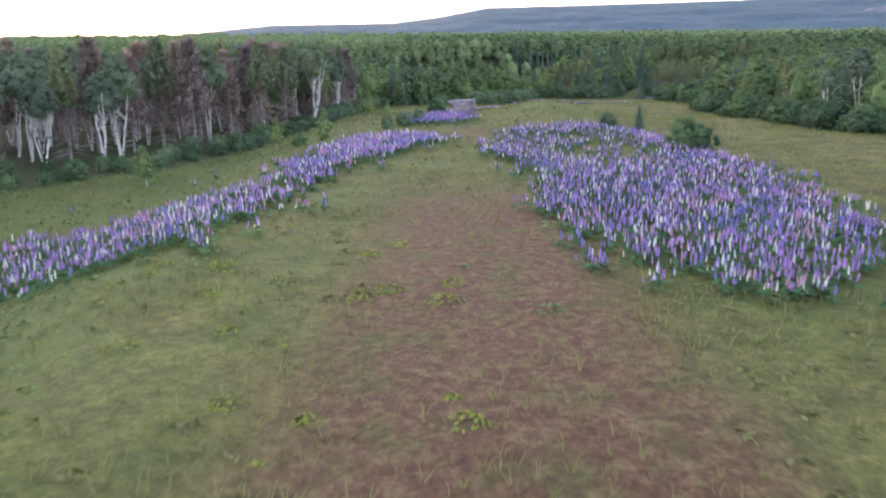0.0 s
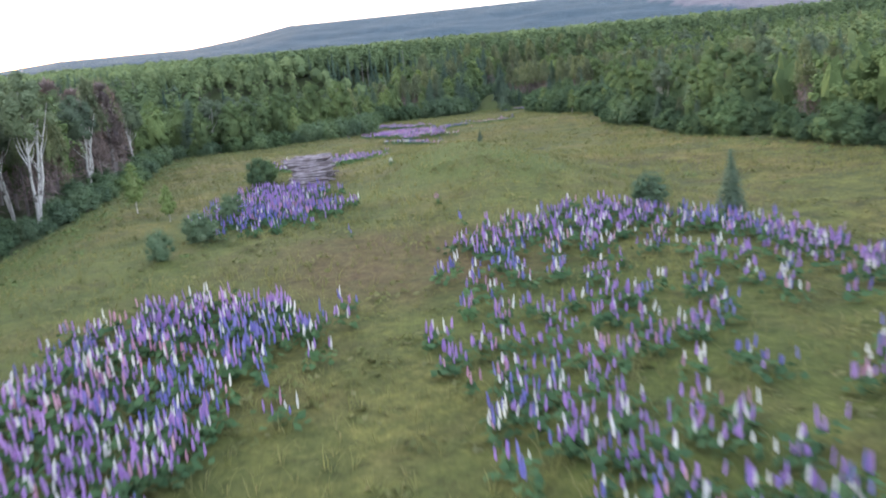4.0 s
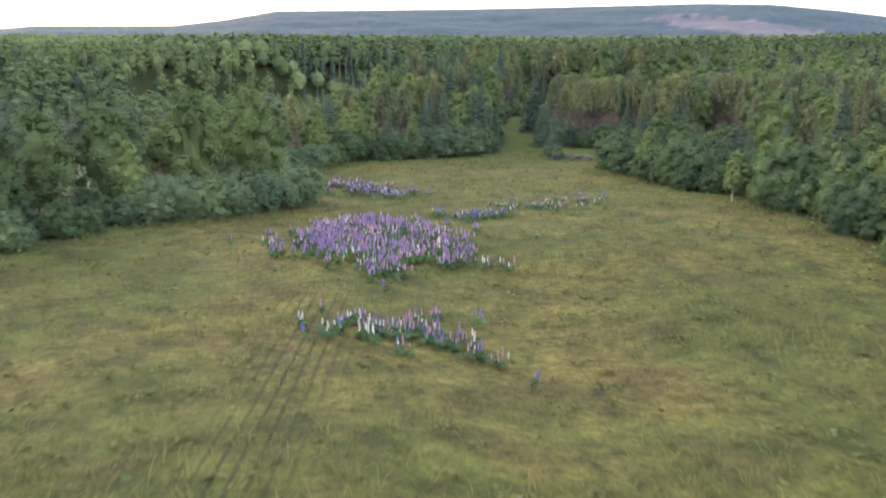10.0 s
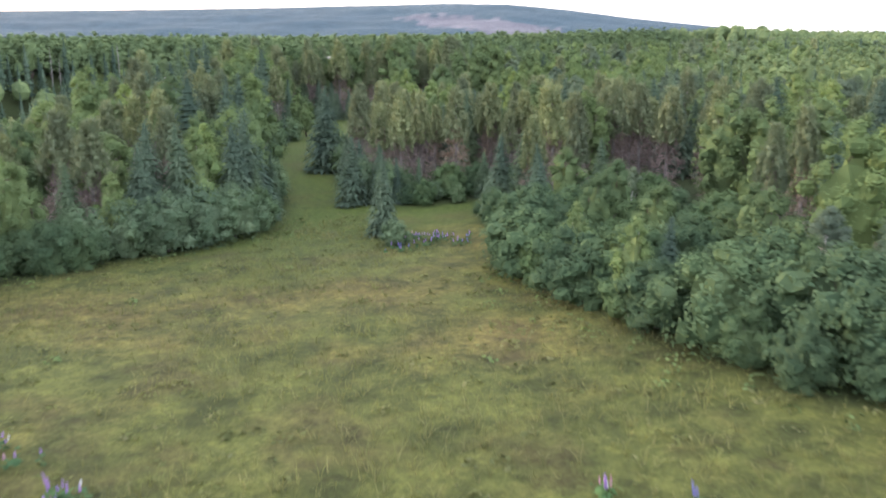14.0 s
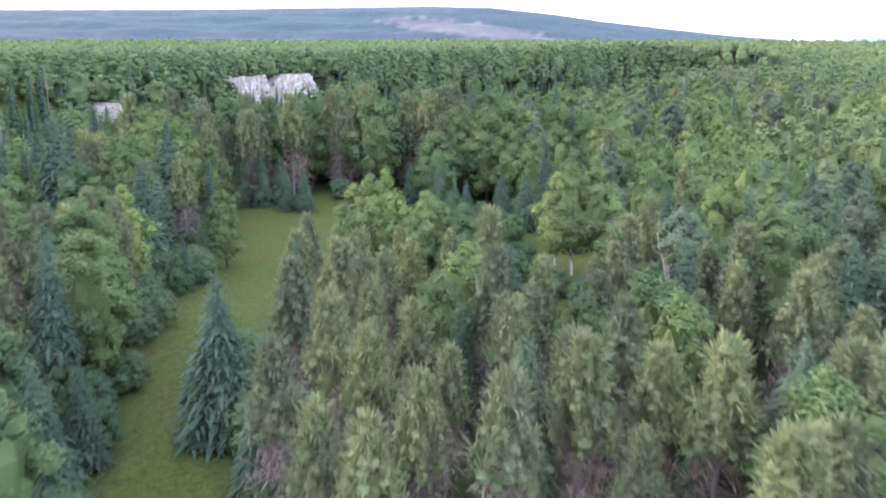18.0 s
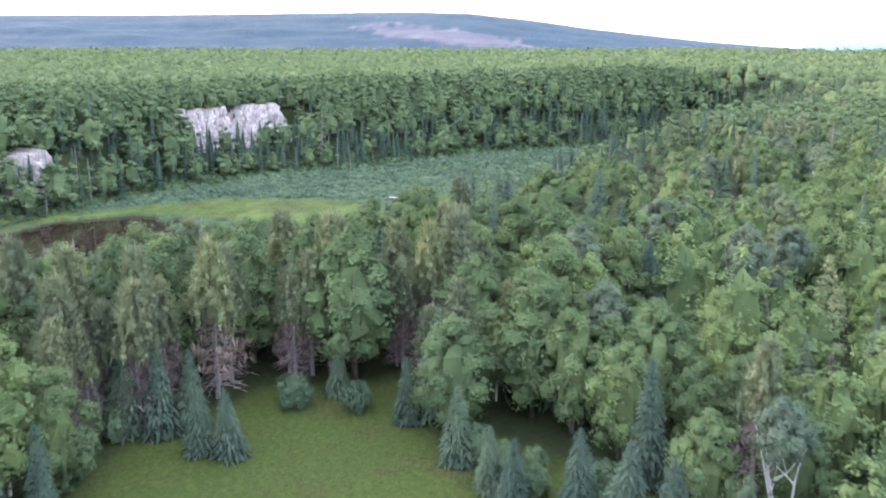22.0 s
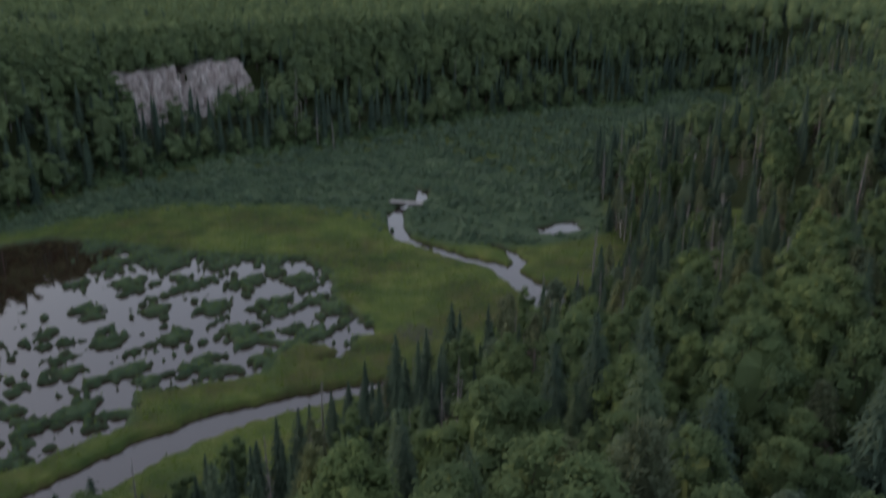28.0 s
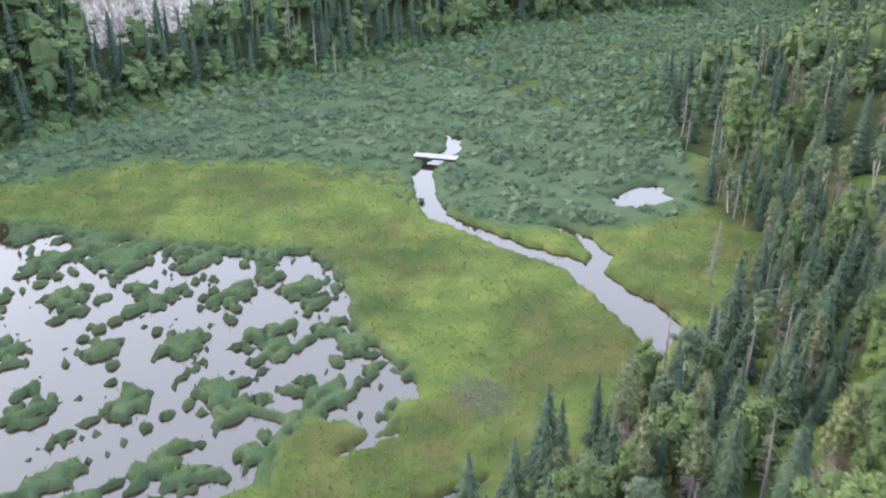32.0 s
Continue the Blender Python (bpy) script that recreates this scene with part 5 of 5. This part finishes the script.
xs, ys = scatter(rng, 55, 124, 211, 282, 0.27)
xs, ys = xs + rng.normal(0, 0.35, len(xs)), ys + rng.normal(0, 0.35, len(xs))
keep = (land(xs, ys) > 0.12) & (outside(FLOOR, xs, ys) < 1.0) & (outside(SHRUBLAND, xs, ys) > -0.5)
xs, ys = xs[keep] * PLAN, ys[keep] * PLAN
tufts("sedge", "yellow-green sedge standing on the marsh mats", xs, ys, 0.26, SEDGE_BLADE, 3, "sedge", rng.uniform(0.5, 1.4, len(xs)), lift=marsh_height)

# ---- meadow grass ----
xs, ys = scatter(rng, -17, 30, 6, 128, 0.19)
xs, ys = xs + rng.normal(0, 0.25, len(xs)), ys + rng.normal(0, 0.25, len(xs))
keep = (outside(FIELD, xs, ys) < 0.2) & (rng.uniform(0, 1, len(xs)) < 0.42 + 0.45 * waves(xs, ys, 2.2, 4)) & ~((np.abs(xs - 1.4) < 2.2) & (ys < 26) & (rng.uniform(0, 1, len(xs)) < 0.5))
xs, ys = xs[keep] * PLAN, ys[keep] * PLAN
tufts("meadow_grass", "yellow-green and straw-coloured meadow grass in tufts", xs, ys, 0.26, GRASS_BLADE, 4, "grass", 0.75 + 0.55 * (waves(xs, ys, 7, 1) + 0.5), 0.035)
xs, ys = scatter(rng, -17, 30, 8, 128, 0.75)
xs, ys = xs + rng.normal(0, 0.5, len(xs)), ys + rng.normal(0, 0.5, len(xs))
keep = (outside(FIELD, xs, ys) < -0.3) & (rng.uniform(0, 1, len(xs)) < 0.22 + 0.55 * waves(xs, ys, 3.1, 6)) & ~((np.abs(xs - 1.4) < 2.2) & (ys < 26))
xs, ys = xs[keep] * PLAN, ys[keep] * PLAN
tufts("grass_tussocks", "taller green and straw grass tussocks in the meadow", xs, ys, 0.24, GRASS_BLADE, 16, "grass", rng.uniform(0.6, 1.3, len(xs)), 0.045)
xs, ys = scatter(rng, -18, 30, 10, 130, 1.0)
e = outside(FIELD, xs, ys)
keep = ((e > -1.6) & (e < 1.2)) | ((xs < -4.5) & (ys < 70) & (e < 0) & (waves(xs, ys, 2.1, 8) > -0.1)) | ((e < 0) & (waves(xs, ys, 1.3, 2) > 0.66))
xs, ys = xs[keep] * PLAN, ys[keep] * PLAN
clumps("herbs", "dark green weeds and low herbs in the meadow", xs, ys, ground(xs, ys) - 0.1, 0.42, 22, 0.1, BROAD_LEAF, "weeds", 0.7)


xs, ys = scatter(rng, -17, 30, 6, 130, 0.62)
xs, ys = xs + rng.normal(0, 0.3, len(xs)), ys + rng.normal(0, 0.3, len(xs))
keep = (outside(FIELD, xs, ys) < 0.2) & (rng.uniform(0, 1, len(xs)) < 0.36 + 0.5 * waves(xs, ys, 3.4, 9)) & ~((np.abs(xs - 1.4) < 2.4) & (ys < 26))
xs, ys = xs[keep] * PLAN, ys[keep] * PLAN
clumps("grass_mounds", "low rounded tufts of meadow grass, olive and straw-coloured", xs, ys, ground(xs, ys) - 0.1, 0.38, 16, 0.11, GRASS_BLADE, "grass", 0.55)
xs, ys = scatter(rng, -8.5, 0.5, 7, 22, 1.1)
keep = (rng.uniform(0, 1, len(xs)) < 0.5) & (waves(xs, ys, 1.7, 3) > -0.2)
xs, ys = xs[keep] * PLAN, ys[keep] * PLAN
clumps("bright_herbs", "flat bright yellow-green herb tufts in the dry grass", xs, ys, ground(xs, ys) - 0.08, 0.42, 60, 0.075, HERB_LEAF, "weeds", 0.45)


# ---- lupines ----
def spikes(r, x, y, z, tall, hue):
    """Flower spikes: slender six-sided tapers on a stalk, joined. hue: the petals' material number."""
    n = len(x)
    flower, thick = tall * r.uniform(0.38, 0.5, n), r.uniform(0.023, 0.036, n)
    lean = r.normal(0, 0.06, (n, 2)) * tall[:, None]
    rings = [(0.0, 0.55), (0.25, 1.0), (0.65, 0.72), (1.0, 0.06)]
    V = []
    for k, w in rings:
        for s in range(5):
            a = 6.283 * s / 5 + k
            q = (tall - flower + flower * k) / tall
            V.append(np.stack([x + lean[:, 0] * q + math.cos(a) * thick * w, y + lean[:, 1] * q + math.sin(a) * thick * w, z + tall - flower + flower * k], 1))
    V = np.stack(V, 1).reshape(-1, 3)
    one = [(k * 5 + s, k * 5 + (s + 1) % 5, k * 5 + 5 + (s + 1) % 5, k * 5 + 5 + s) for k in range(3) for s in range(5)]
    F = (np.arange(n)[:, None, None] * 20 + np.array(one)[None]).reshape(-1, 4)
    return V, F, np.repeat(hue, 15)


def lupine_leaves(r, x, y, z, tall, each):
    n = len(x)
    a = r.uniform(0, 6.28, n * each)
    q = r.uniform(0.03, 0.26, n * each)
    c = np.stack([x.repeat(each) + np.cos(a) * q, y.repeat(each) + np.sin(a) * q, z.repeat(each) + tall.repeat(each) * r.uniform(0.12, 0.6, n * each)], 1)
    return leaves(r, c, 0.12, np.stack([np.cos(a) * 0.4, np.sin(a) * 0.4, 0 * a + 1], 1), 0.7)


PETALS = [VIOLET, BLUE, PINK, WHITE, LUPINE_LEAF]


def hues(r, x, y, pale=0.0):
    """Colours drift from patch to patch over a bed."""
    p = waves(x, y, 1.9, 3) + r.normal(0, 0.35, len(x))
    h = np.where(p > 0.3, 1, 0)
    h = np.where(waves(x, y, 1.3, 8) + r.normal(0, 0.4, len(x)) > 0.62 - pale, 2, h)
    return np.where(r.uniform(0, 1, len(x)) < 0.1 + 0.24 * np.clip(waves(x, y, 1.1, 5), 0, 1) + pale, 3, h)


BEDS = [
    ("violet, white and pink lupines in a long bed beside the track", [(-9.4, 17.5), (-7.2, 18.6), (-4.9, 19.6), (-3.8, 24.4), (-4.3, 27.2), (-6.7, 26.4), (-8.7, 24.4), (-12.5, 20), (-14, 13), (-10, 12)], 0.42, 1.0, 0.04),
    ("violet and white lupines in a long bed beside the track", [(-4.6, 27.6), (-3.6, 28.2), (-3.2, 30.6), (-2.5, 32.6), (-1.3, 35.6), (0.2, 39.6), (0.3, 41.8), (-1.2, 42.8), (-2.3, 41.6), (-3.7, 38.2), (-4.5, 34.4), (-4.9, 31.4)], 0.34, 1.0, 0.05),
    ("dense violet lupines near the log pile", [(-0.9, 50.6), (0.4, 49.6), (2.0, 51), (2.1, 56), (0.3, 58.4), (-0.8, 55)], 0.36, 1.0, -0.05),
    ("wide bed of violet, pink and white lupines on the bank", [(2.4, 34.5), (4.0, 29.5), (3.2, 23), (3.4, 19.6), (4.2, 17.2), (5.3, 15), (7.6, 14.6), (9.6, 17), (10.8, 20.5), (11.4, 27), (11.4, 34), (11.0, 43.5), (8.6, 46), (6.2, 46), (4.2, 44), (3.4, 39)], 0.42, 1.0, 0.03),
    ("loose bed of blue lupines behind the log pile", [(1.7, 67.4), (3.2, 65.2), (4.9, 65.9), (6.4, 75.2), (4.0, 76.4), (2.2, 75.2), (1.2, 71)], 0.42, 0.85, -0.16),
    ("lilac lupine patch in the middle of the meadow", [(9.4, 92.6), (10.8, 90.8), (11.4, 88.4), (12.2, 90.6), (14.0, 90.2), (14.9, 92), (14.5, 94.5), (13, 97.8), (10.9, 97.8), (9.6, 95)], 0.4, 1.0, -0.06),
    ("small clump of pale lupines in the meadow", [(9.6, 83.6), (10.4, 83.2), (10.6, 84.8), (9.9, 85.3)], 0.42, 0.9, 0.45),
    ("small clump of pale pink lupines in the meadow", [(10.9, 83.2), (12.0, 82.7), (12.3, 84.2), (11.2, 84.8)], 0.36, 0.9, 0.3),
    ("lilac lupines at the far left of the meadow", [(12.0, 109.6), (13.0, 106.8), (14.6, 104.2), (15.2, 105.6), (14.4, 109.4), (13.2, 110.4)], 0.46, 0.9, 0.02),
    ("small violet lupine clump in the grass", [(15.9, 97.6), (16.9, 97.4), (17.0, 98.8), (16.1, 99)], 0.42, 0.8, 0.0),
    ("cream and pink lupines in a green clump", [(19.0, 99.2), (20.5, 98.6), (20.8, 100.4), (19.4, 101)], 0.5, 0.75, 0.5),
    ("pale pink lupine clump in the grass", [(21.6, 100.6), (22.3, 100.4), (22.5, 101.4), (21.8, 101.6)], 0.36, 0.75, 0.1),
    ("blue lupines below the young spruce", [(28.3, 119.2), (30.8, 119.4), (30.6, 121), (28.6, 121)], 0.62, 0.7, -0.1),
]
plants = []
for label, poly, gap, tall, pale in BEDS:
    poly = np.array(poly, float)
    xs, ys = scatter(rng, poly[:, 0].min() - 1, poly[:, 0].max() + 1, poly[:, 1].min() - 1, poly[:, 1].max() + 1, gap)
    d = outside(poly, xs, ys) + 0.5 * waves(xs, ys, 0.9, 2)
    bare = smooth(0.35, 0.7, waves(xs, ys, 1.5, 6)) * 0.75
    if "wide bed" in label:
        bare = np.maximum(0.35 * bare, 0.72 * smooth(4.5, 2.0, np.hypot((xs - 6.8) / 1.1, (ys - 37.5) / 1.9)))
    keep = ((d < 0) | ((d < 1.0) & (rng.uniform(0, 1, len(xs)) < 0.12))) & (rng.uniform(0, 1, len(xs)) > bare)
    xs, ys = xs[keep], ys[keep]
    per = 3 if "loose" in label else 6
    x = (xs.repeat(per) + rng.normal(0, gap * 0.3, len(xs) * per)) * PLAN
    y = (ys.repeat(per) + rng.normal(0, gap * 0.24, len(xs) * per)) * PLAN
    h = hues(rng, x / PLAN, y / PLAN, pale)
    if "pink" in label and len(xs) < 60:
        h = np.where(rng.uniform(0, 1, len(h)) < 0.55, 2, h)
    if "lilac" in label:
        h = np.where((h == 1) & (rng.uniform(0, 1, len(h)) < 0.8), np.where(rng.uniform(0, 1, len(h)) < 0.35, 2, 0), h)
    z = ground(x, y)
    t = rng.uniform(0.45, 0.82, len(x)) * tall
    v1, f1, m1 = spikes(rng, x, y, z, t, h)
    v2, f2 = lupine_leaves(rng, x, y, z, t, 9 if per == 3 else 4)
    me = mesh_of("lupine_bed", np.concatenate([v1, v2]), np.concatenate([f1, f2 + len(v1)]), PETALS, np.concatenate([m1, np.full(len(f2), 4)]), flat=True)
    tagged(new("lupine_bed", me), label, "lupines", "lupine beds", kind="stuff")

# Single lupines at the beds' edges and strewn in the grass
LUPINES = []
for hue in range(4):
    for s in range(2):
        r = np.random.default_rng(hue * 9 + s)
        z0 = np.zeros(3)
        v, f, m = spikes(r, r.normal(0, 0.12, 3), r.normal(0, 0.12, 3), z0, r.uniform(0.7, 1.05, 3), np.full(3, 0))
        lv, lf = lupine_leaves(r, np.zeros(3), np.zeros(3), z0, np.full(3, 0.8), 6)
        LUPINES.append((mesh_of("flower_spike", v, f, [PETALS[hue]], flat=True), mesh_of("leaves", lv, lf, [LUPINE_LEAF], flat=True)))
NAMES = ["violet", "blue", "pink", "white"]
edge_x, edge_y = scatter(rng, -15, 30, 12, 112, 1.15)
near_bed = np.min([outside(np.array(b[1], float), edge_x, edge_y) for b in BEDS], 0)
keep = (outside(FIELD, edge_x, edge_y) < -1) & (((near_bed > 0) & (near_bed < 0.8) & (rng.uniform(0, 1, len(edge_x)) < np.where(edge_y > 80, 0.4, 1.0))) | ((near_bed > 0.9) & (near_bed < 4) & (rng.uniform(0, 1, len(edge_x)) < 0.025)))
keep &= ~((np.abs(edge_x - 1.2) < 1.6) & (edge_y < 32))
for x, y in list(zip(edge_x[keep], edge_y[keep]))[:290]:
    hue = random.choices(range(4), (5, 4, 2, 1.5))[0]
    top = tagged(rooted("lupine"), NAMES[hue] + " lupine with upright spikes, growing in the grass", "lupine", "single lupines")
    top.matrix_basis = pose(x * PLAN, y * PLAN, float(ground(x * PLAN, y * PLAN)), random.uniform(-5, 5), random.uniform(-5, 5), random.uniform(0, 360)) @ Matrix.Scale(random.uniform(0.6, 0.95), 4)
    a, b = LUPINES[hue * 2 + random.randrange(2)]
    part("flower_spike", a, top)
    part("leaves", b, top)


# ---- the log pile ----
def log_mesh(seed, length, radius):
    r = np.random.default_rng(seed)
    ks = np.linspace(-0.5, 0.5, 7)
    pts = np.stack([ks * length, r.normal(0, 0.02, 7), r.normal(0, 0.02, 7)], 1)
    v, f = tube(pts, radius * (1 + 0.1 * r.normal(0, 1, 7)) * np.linspace(1.08, 0.9, 7), 9)
    bm = bmesh.new()
    vs = [bm.verts.new(p) for p in v]
    for q in f:
        bm.faces.new([vs[i] for i in q])
    for ring in (vs[:9][::-1], vs[-9:]):
        face = bm.faces.new(ring)
        face.material_index = 1
        inset = bmesh.ops.inset_individual(bm, faces=[face], thickness=radius * 0.15, depth=-0.006)
    bmesh.ops.recalc_face_normals(bm, faces=bm.faces)
    me = bpy.data.meshes.new("log")
    bm.to_mesh(me)
    bm.free()
    me.materials.append(LOG_WOOD)
    me.materials.append(LOG_END)
    return me


LOGS = [log_mesh(s, 2.05, 0.08) for s in range(6)]
px, py = 2.15 * PLAN, 59.9 * PLAN
pile = tagged(rooted("log_pile"), "ragged stack of weathered grey logs in the grass", "log pile")
pile.matrix_basis = pose(px, py, float(ground(px, py)) - 0.05, 0, 0, -8)
for layer_no in range(12):
    many = 20 - layer_no
    for row in range(many):
        lg = part("log", LOGS[random.randrange(6)], pile)
        k = random.uniform(0.65, 1.3)
        lg.matrix_basis = pose(random.gauss(0, 0.2), (row - (many - 1) / 2) * 0.185 + random.uniform(-0.03, 0.03), 0.08 + layer_no * 0.135, random.uniform(0, 360), random.gauss(0, 2.5), random.gauss(0, 6)) @ Matrix.Diagonal((random.uniform(0.7, 1.2), k, k, 1))


# ---- pale rock faces in the valley's wall ----
def cliff(name, label, x0, y0, x1, y1, low, high, seed):
    """An uneven bluff between two places (plan units), standing proud of the slope."""
    n, m = 70, 26
    s, t = np.meshgrid(np.linspace(0, 1, n), np.linspace(0, 1, m))
    nx, ny = (y1 - y0), -(x1 - x0)
    k = 1 / math.hypot(nx, ny)
    nx, ny = nx * k, ny * k
    rough = 1.1 * waves(s * 40, t * 9, 2.3, seed) + 0.6 * waves(s * 40, t * 14, 0.9, seed + 2) + 0.35 * waves(s * 90, t * 30, 0.8, seed + 4)
    push = 1.0 + 0.9 * rough + 0.5 * np.abs(waves(s * 60, t * 2, 1.1, seed + 6)) - 2.0 * t + 0.9 * np.sin(s * 3.1)
    top = high - 3.4 * np.abs(waves(s * 30, 0 * s, 1.4, seed)) - 2.0 * np.abs(waves(s * 30, 0 * s, 0.5, seed + 1)) - 3.0 * smooth(0.7, 1.0, np.abs(2 * s - 1))
    x, y = x0 + (x1 - x0) * s + nx * push, y0 + (y1 - y0) * s + ny * push
    z = low + (top - low) * t + 0.2 * rough
    v = np.stack([x * PLAN, y * PLAN, z * PLAN], -1).reshape(-1, 3)
    back = v.copy()
    back[:, 0] -= nx * 7 * PLAN
    back[:, 1] -= ny * 7 * PLAN
    i = np.arange(n * m).reshape(m, n)
    f = np.stack([i[:-1, :-1], i[:-1, 1:], i[1:, 1:], i[1:, :-1]], -1).reshape(-1, 4)
    cap = np.stack([i[-1, :-1], i[-1, 1:], i[-1, 1:] + n * m, i[-1, :-1] + n * m], -1)
    return tagged(new(name, mesh_of(name, np.concatenate([v, back]), np.concatenate([f, cap]), [ROCK], flat=True)), label, "cliff", "rock faces")


cliff("rock_face", "bare pale pinkish-white rock face above the spruces", 87.3, 315.8, 103.2, 321.7, -11, -0.8, 1)
cliff("rock_face", "bare white rock face with a jagged top edge", 102.4, 321.3, 115.8, 324.7, -11, -0.6, 3)
cliff("rock_face", "smaller pinkish rock face half hidden by spruces", 53, 285.6, 61.6, 290.8, -11.5, -4.4, 5)

# ---- the trail and the footbridge over the stream ----
TRACK = surface("trodden_pale_trail", [(0.3, (0.1, 0.095, 0.06)), (0.7, (0.2, 0.18, 0.125))], 0.8, 7)
PLANK = surface("bleached_planks", [(0.3, (0.26, 0.245, 0.23)), (0.7, (0.46, 0.44, 0.42))], 1.6, 22)
# Timber under the deck; the shade there is put into its near-black colour
BEAM = surface("shade_black_beams", [(0.3, (0.02, 0.016, 0.013)), (0.7, (0.06, 0.05, 0.042))], 2, 18)
for start, stop in ((0, 3), (3, 7)):
    line = np.array([(x * PLAN, y * PLAN) for x, y, _ in TRAIL[start:stop]])
    steps = np.concatenate([np.linspace(p, q, 14)[:-1] for p, q in zip(line, line[1:])] + [line[-1:]])
    way = np.gradient(steps, axis=0)
    way /= np.linalg.norm(way, axis=1)[:, None]
    side = np.stack([-way[:, 1], way[:, 0]], 1)
    V = np.concatenate([np.c_[steps + side * w * (1 + 0.25 * waves(steps[:, :1], steps[:, 1:], 3, w)), np.full(len(steps), WATER * PLAN + up)] for w, up in ((-0.7, 0.3), (-0.35, 0.62), (0.35, 0.62), (0.7, 0.3))])
    n = len(steps)
    F = np.concatenate([np.stack([np.arange(n - 1) + k * n, np.arange(n - 1) + 1 + k * n, np.arange(n - 1) + 1 + (k + 1) * n, np.arange(n - 1) + (k + 1) * n], 1) for k in range(3)])
    tagged(new("path", mesh_of("path", V, F, [TRACK])), "narrow pale trodden trail through the marsh shrubs", "trail", kind="structure")


def block(x, y, z, seed=0):
    """A box of that size with uneven, eased edges, as corners and quads."""
    r = np.random.default_rng(seed)
    v, f = MASS[2]
    v = np.sign(v) * np.abs(v) ** 0.22 * np.array([x, y, z]) / 2
    return v + r.normal(0, 0.006, v.shape), f


bridge = tagged(rooted("footbridge"), "small plank footbridge with a bleached deck over the stream", "footbridge")
bridge.matrix_basis = pose(109.4 * PLAN, 262.5 * PLAN, WATER * PLAN, 0, 0, -51)
for k in range(24):
    plank = part("plank", mesh_of("plank", *block(0.27, 2.1, 0.07, k), [PLANK]), bridge)
    plank.matrix_basis = pose(-3.5 + k * 0.305, random.uniform(-0.04, 0.04), 1.12 + random.uniform(-0.01, 0.01), 0, 0, random.uniform(-1, 1))
for y in (-0.75, 0.0, 0.75):
    beam = part("beam", mesh_of("beam", *block(7.4, 0.26, 0.34), [BEAM]), bridge, "dark bearing beam")
    beam.matrix_basis = pose(0, y, 0.9)
for x in (-3.3, 3.3):
    crib = part("abutment", mesh_of("abutment", *block(0.9, 2.3, 1.3), [BEAM]), bridge, "timber crib on the bank")
    crib.matrix_basis = pose(x, 0, 0.1)

# ---- sticks that beavers left in the stream ----
weir = tagged(rooted("beaver_dam"), "low heap of brown and bleached sticks at the stream's bank", "stick heap")
weir.matrix_basis = pose(104.6 * PLAN, 226.0 * PLAN, WATER * PLAN, 0, 0, 58)
for k in range(42):
    v, f = tube([(-0.5, 0, 0), (0, random.uniform(-0.04, 0.04), 0.02), (0.5, 0, 0)], [0.05, 0.045, 0.02], 5)
    stick = part("stick", mesh_of("stick", v, f, [GREY_BARK if k % 3 else DRY_BRANCH]), weir)
    stick.matrix_basis = pose(random.uniform(-2.6, 2.6), random.uniform(-0.8, 0.8), random.uniform(0.05, 0.5), random.uniform(-20, 20), random.uniform(-14, 14), random.uniform(-60, 60)) @ Matrix.Scale(random.uniform(1.0, 2.4), 4)
v, f = sheet(np.linspace(-2.6, 2.6, 16), np.linspace(-0.9, 0.9, 8), lambda x, y: 0.36 - 0.45 * np.abs(y) - 0.02 * x * x + 0.06 * waves(x, y, 0.5))
part("mud_core", mesh_of("mud_core", v, f, [MUD]), weir)
v, f = tube([(-2.2, 0, 0), (-0.4, 0.05, 0.1), (1.2, 0, 0.05), (2.4, 0.12, -0.05)], [0.14, 0.13, 0.1, 0.05], 8)
snag = tagged(new("fallen_log", mesh_of("fallen_log", v, f, [GREY_BARK])), "bleached fallen trunk leaning into the stream", "log")
snag.matrix_basis = pose(105.9 * PLAN, 228.3 * PLAN, WATER * PLAN + 0.35, 0, -6, 84)
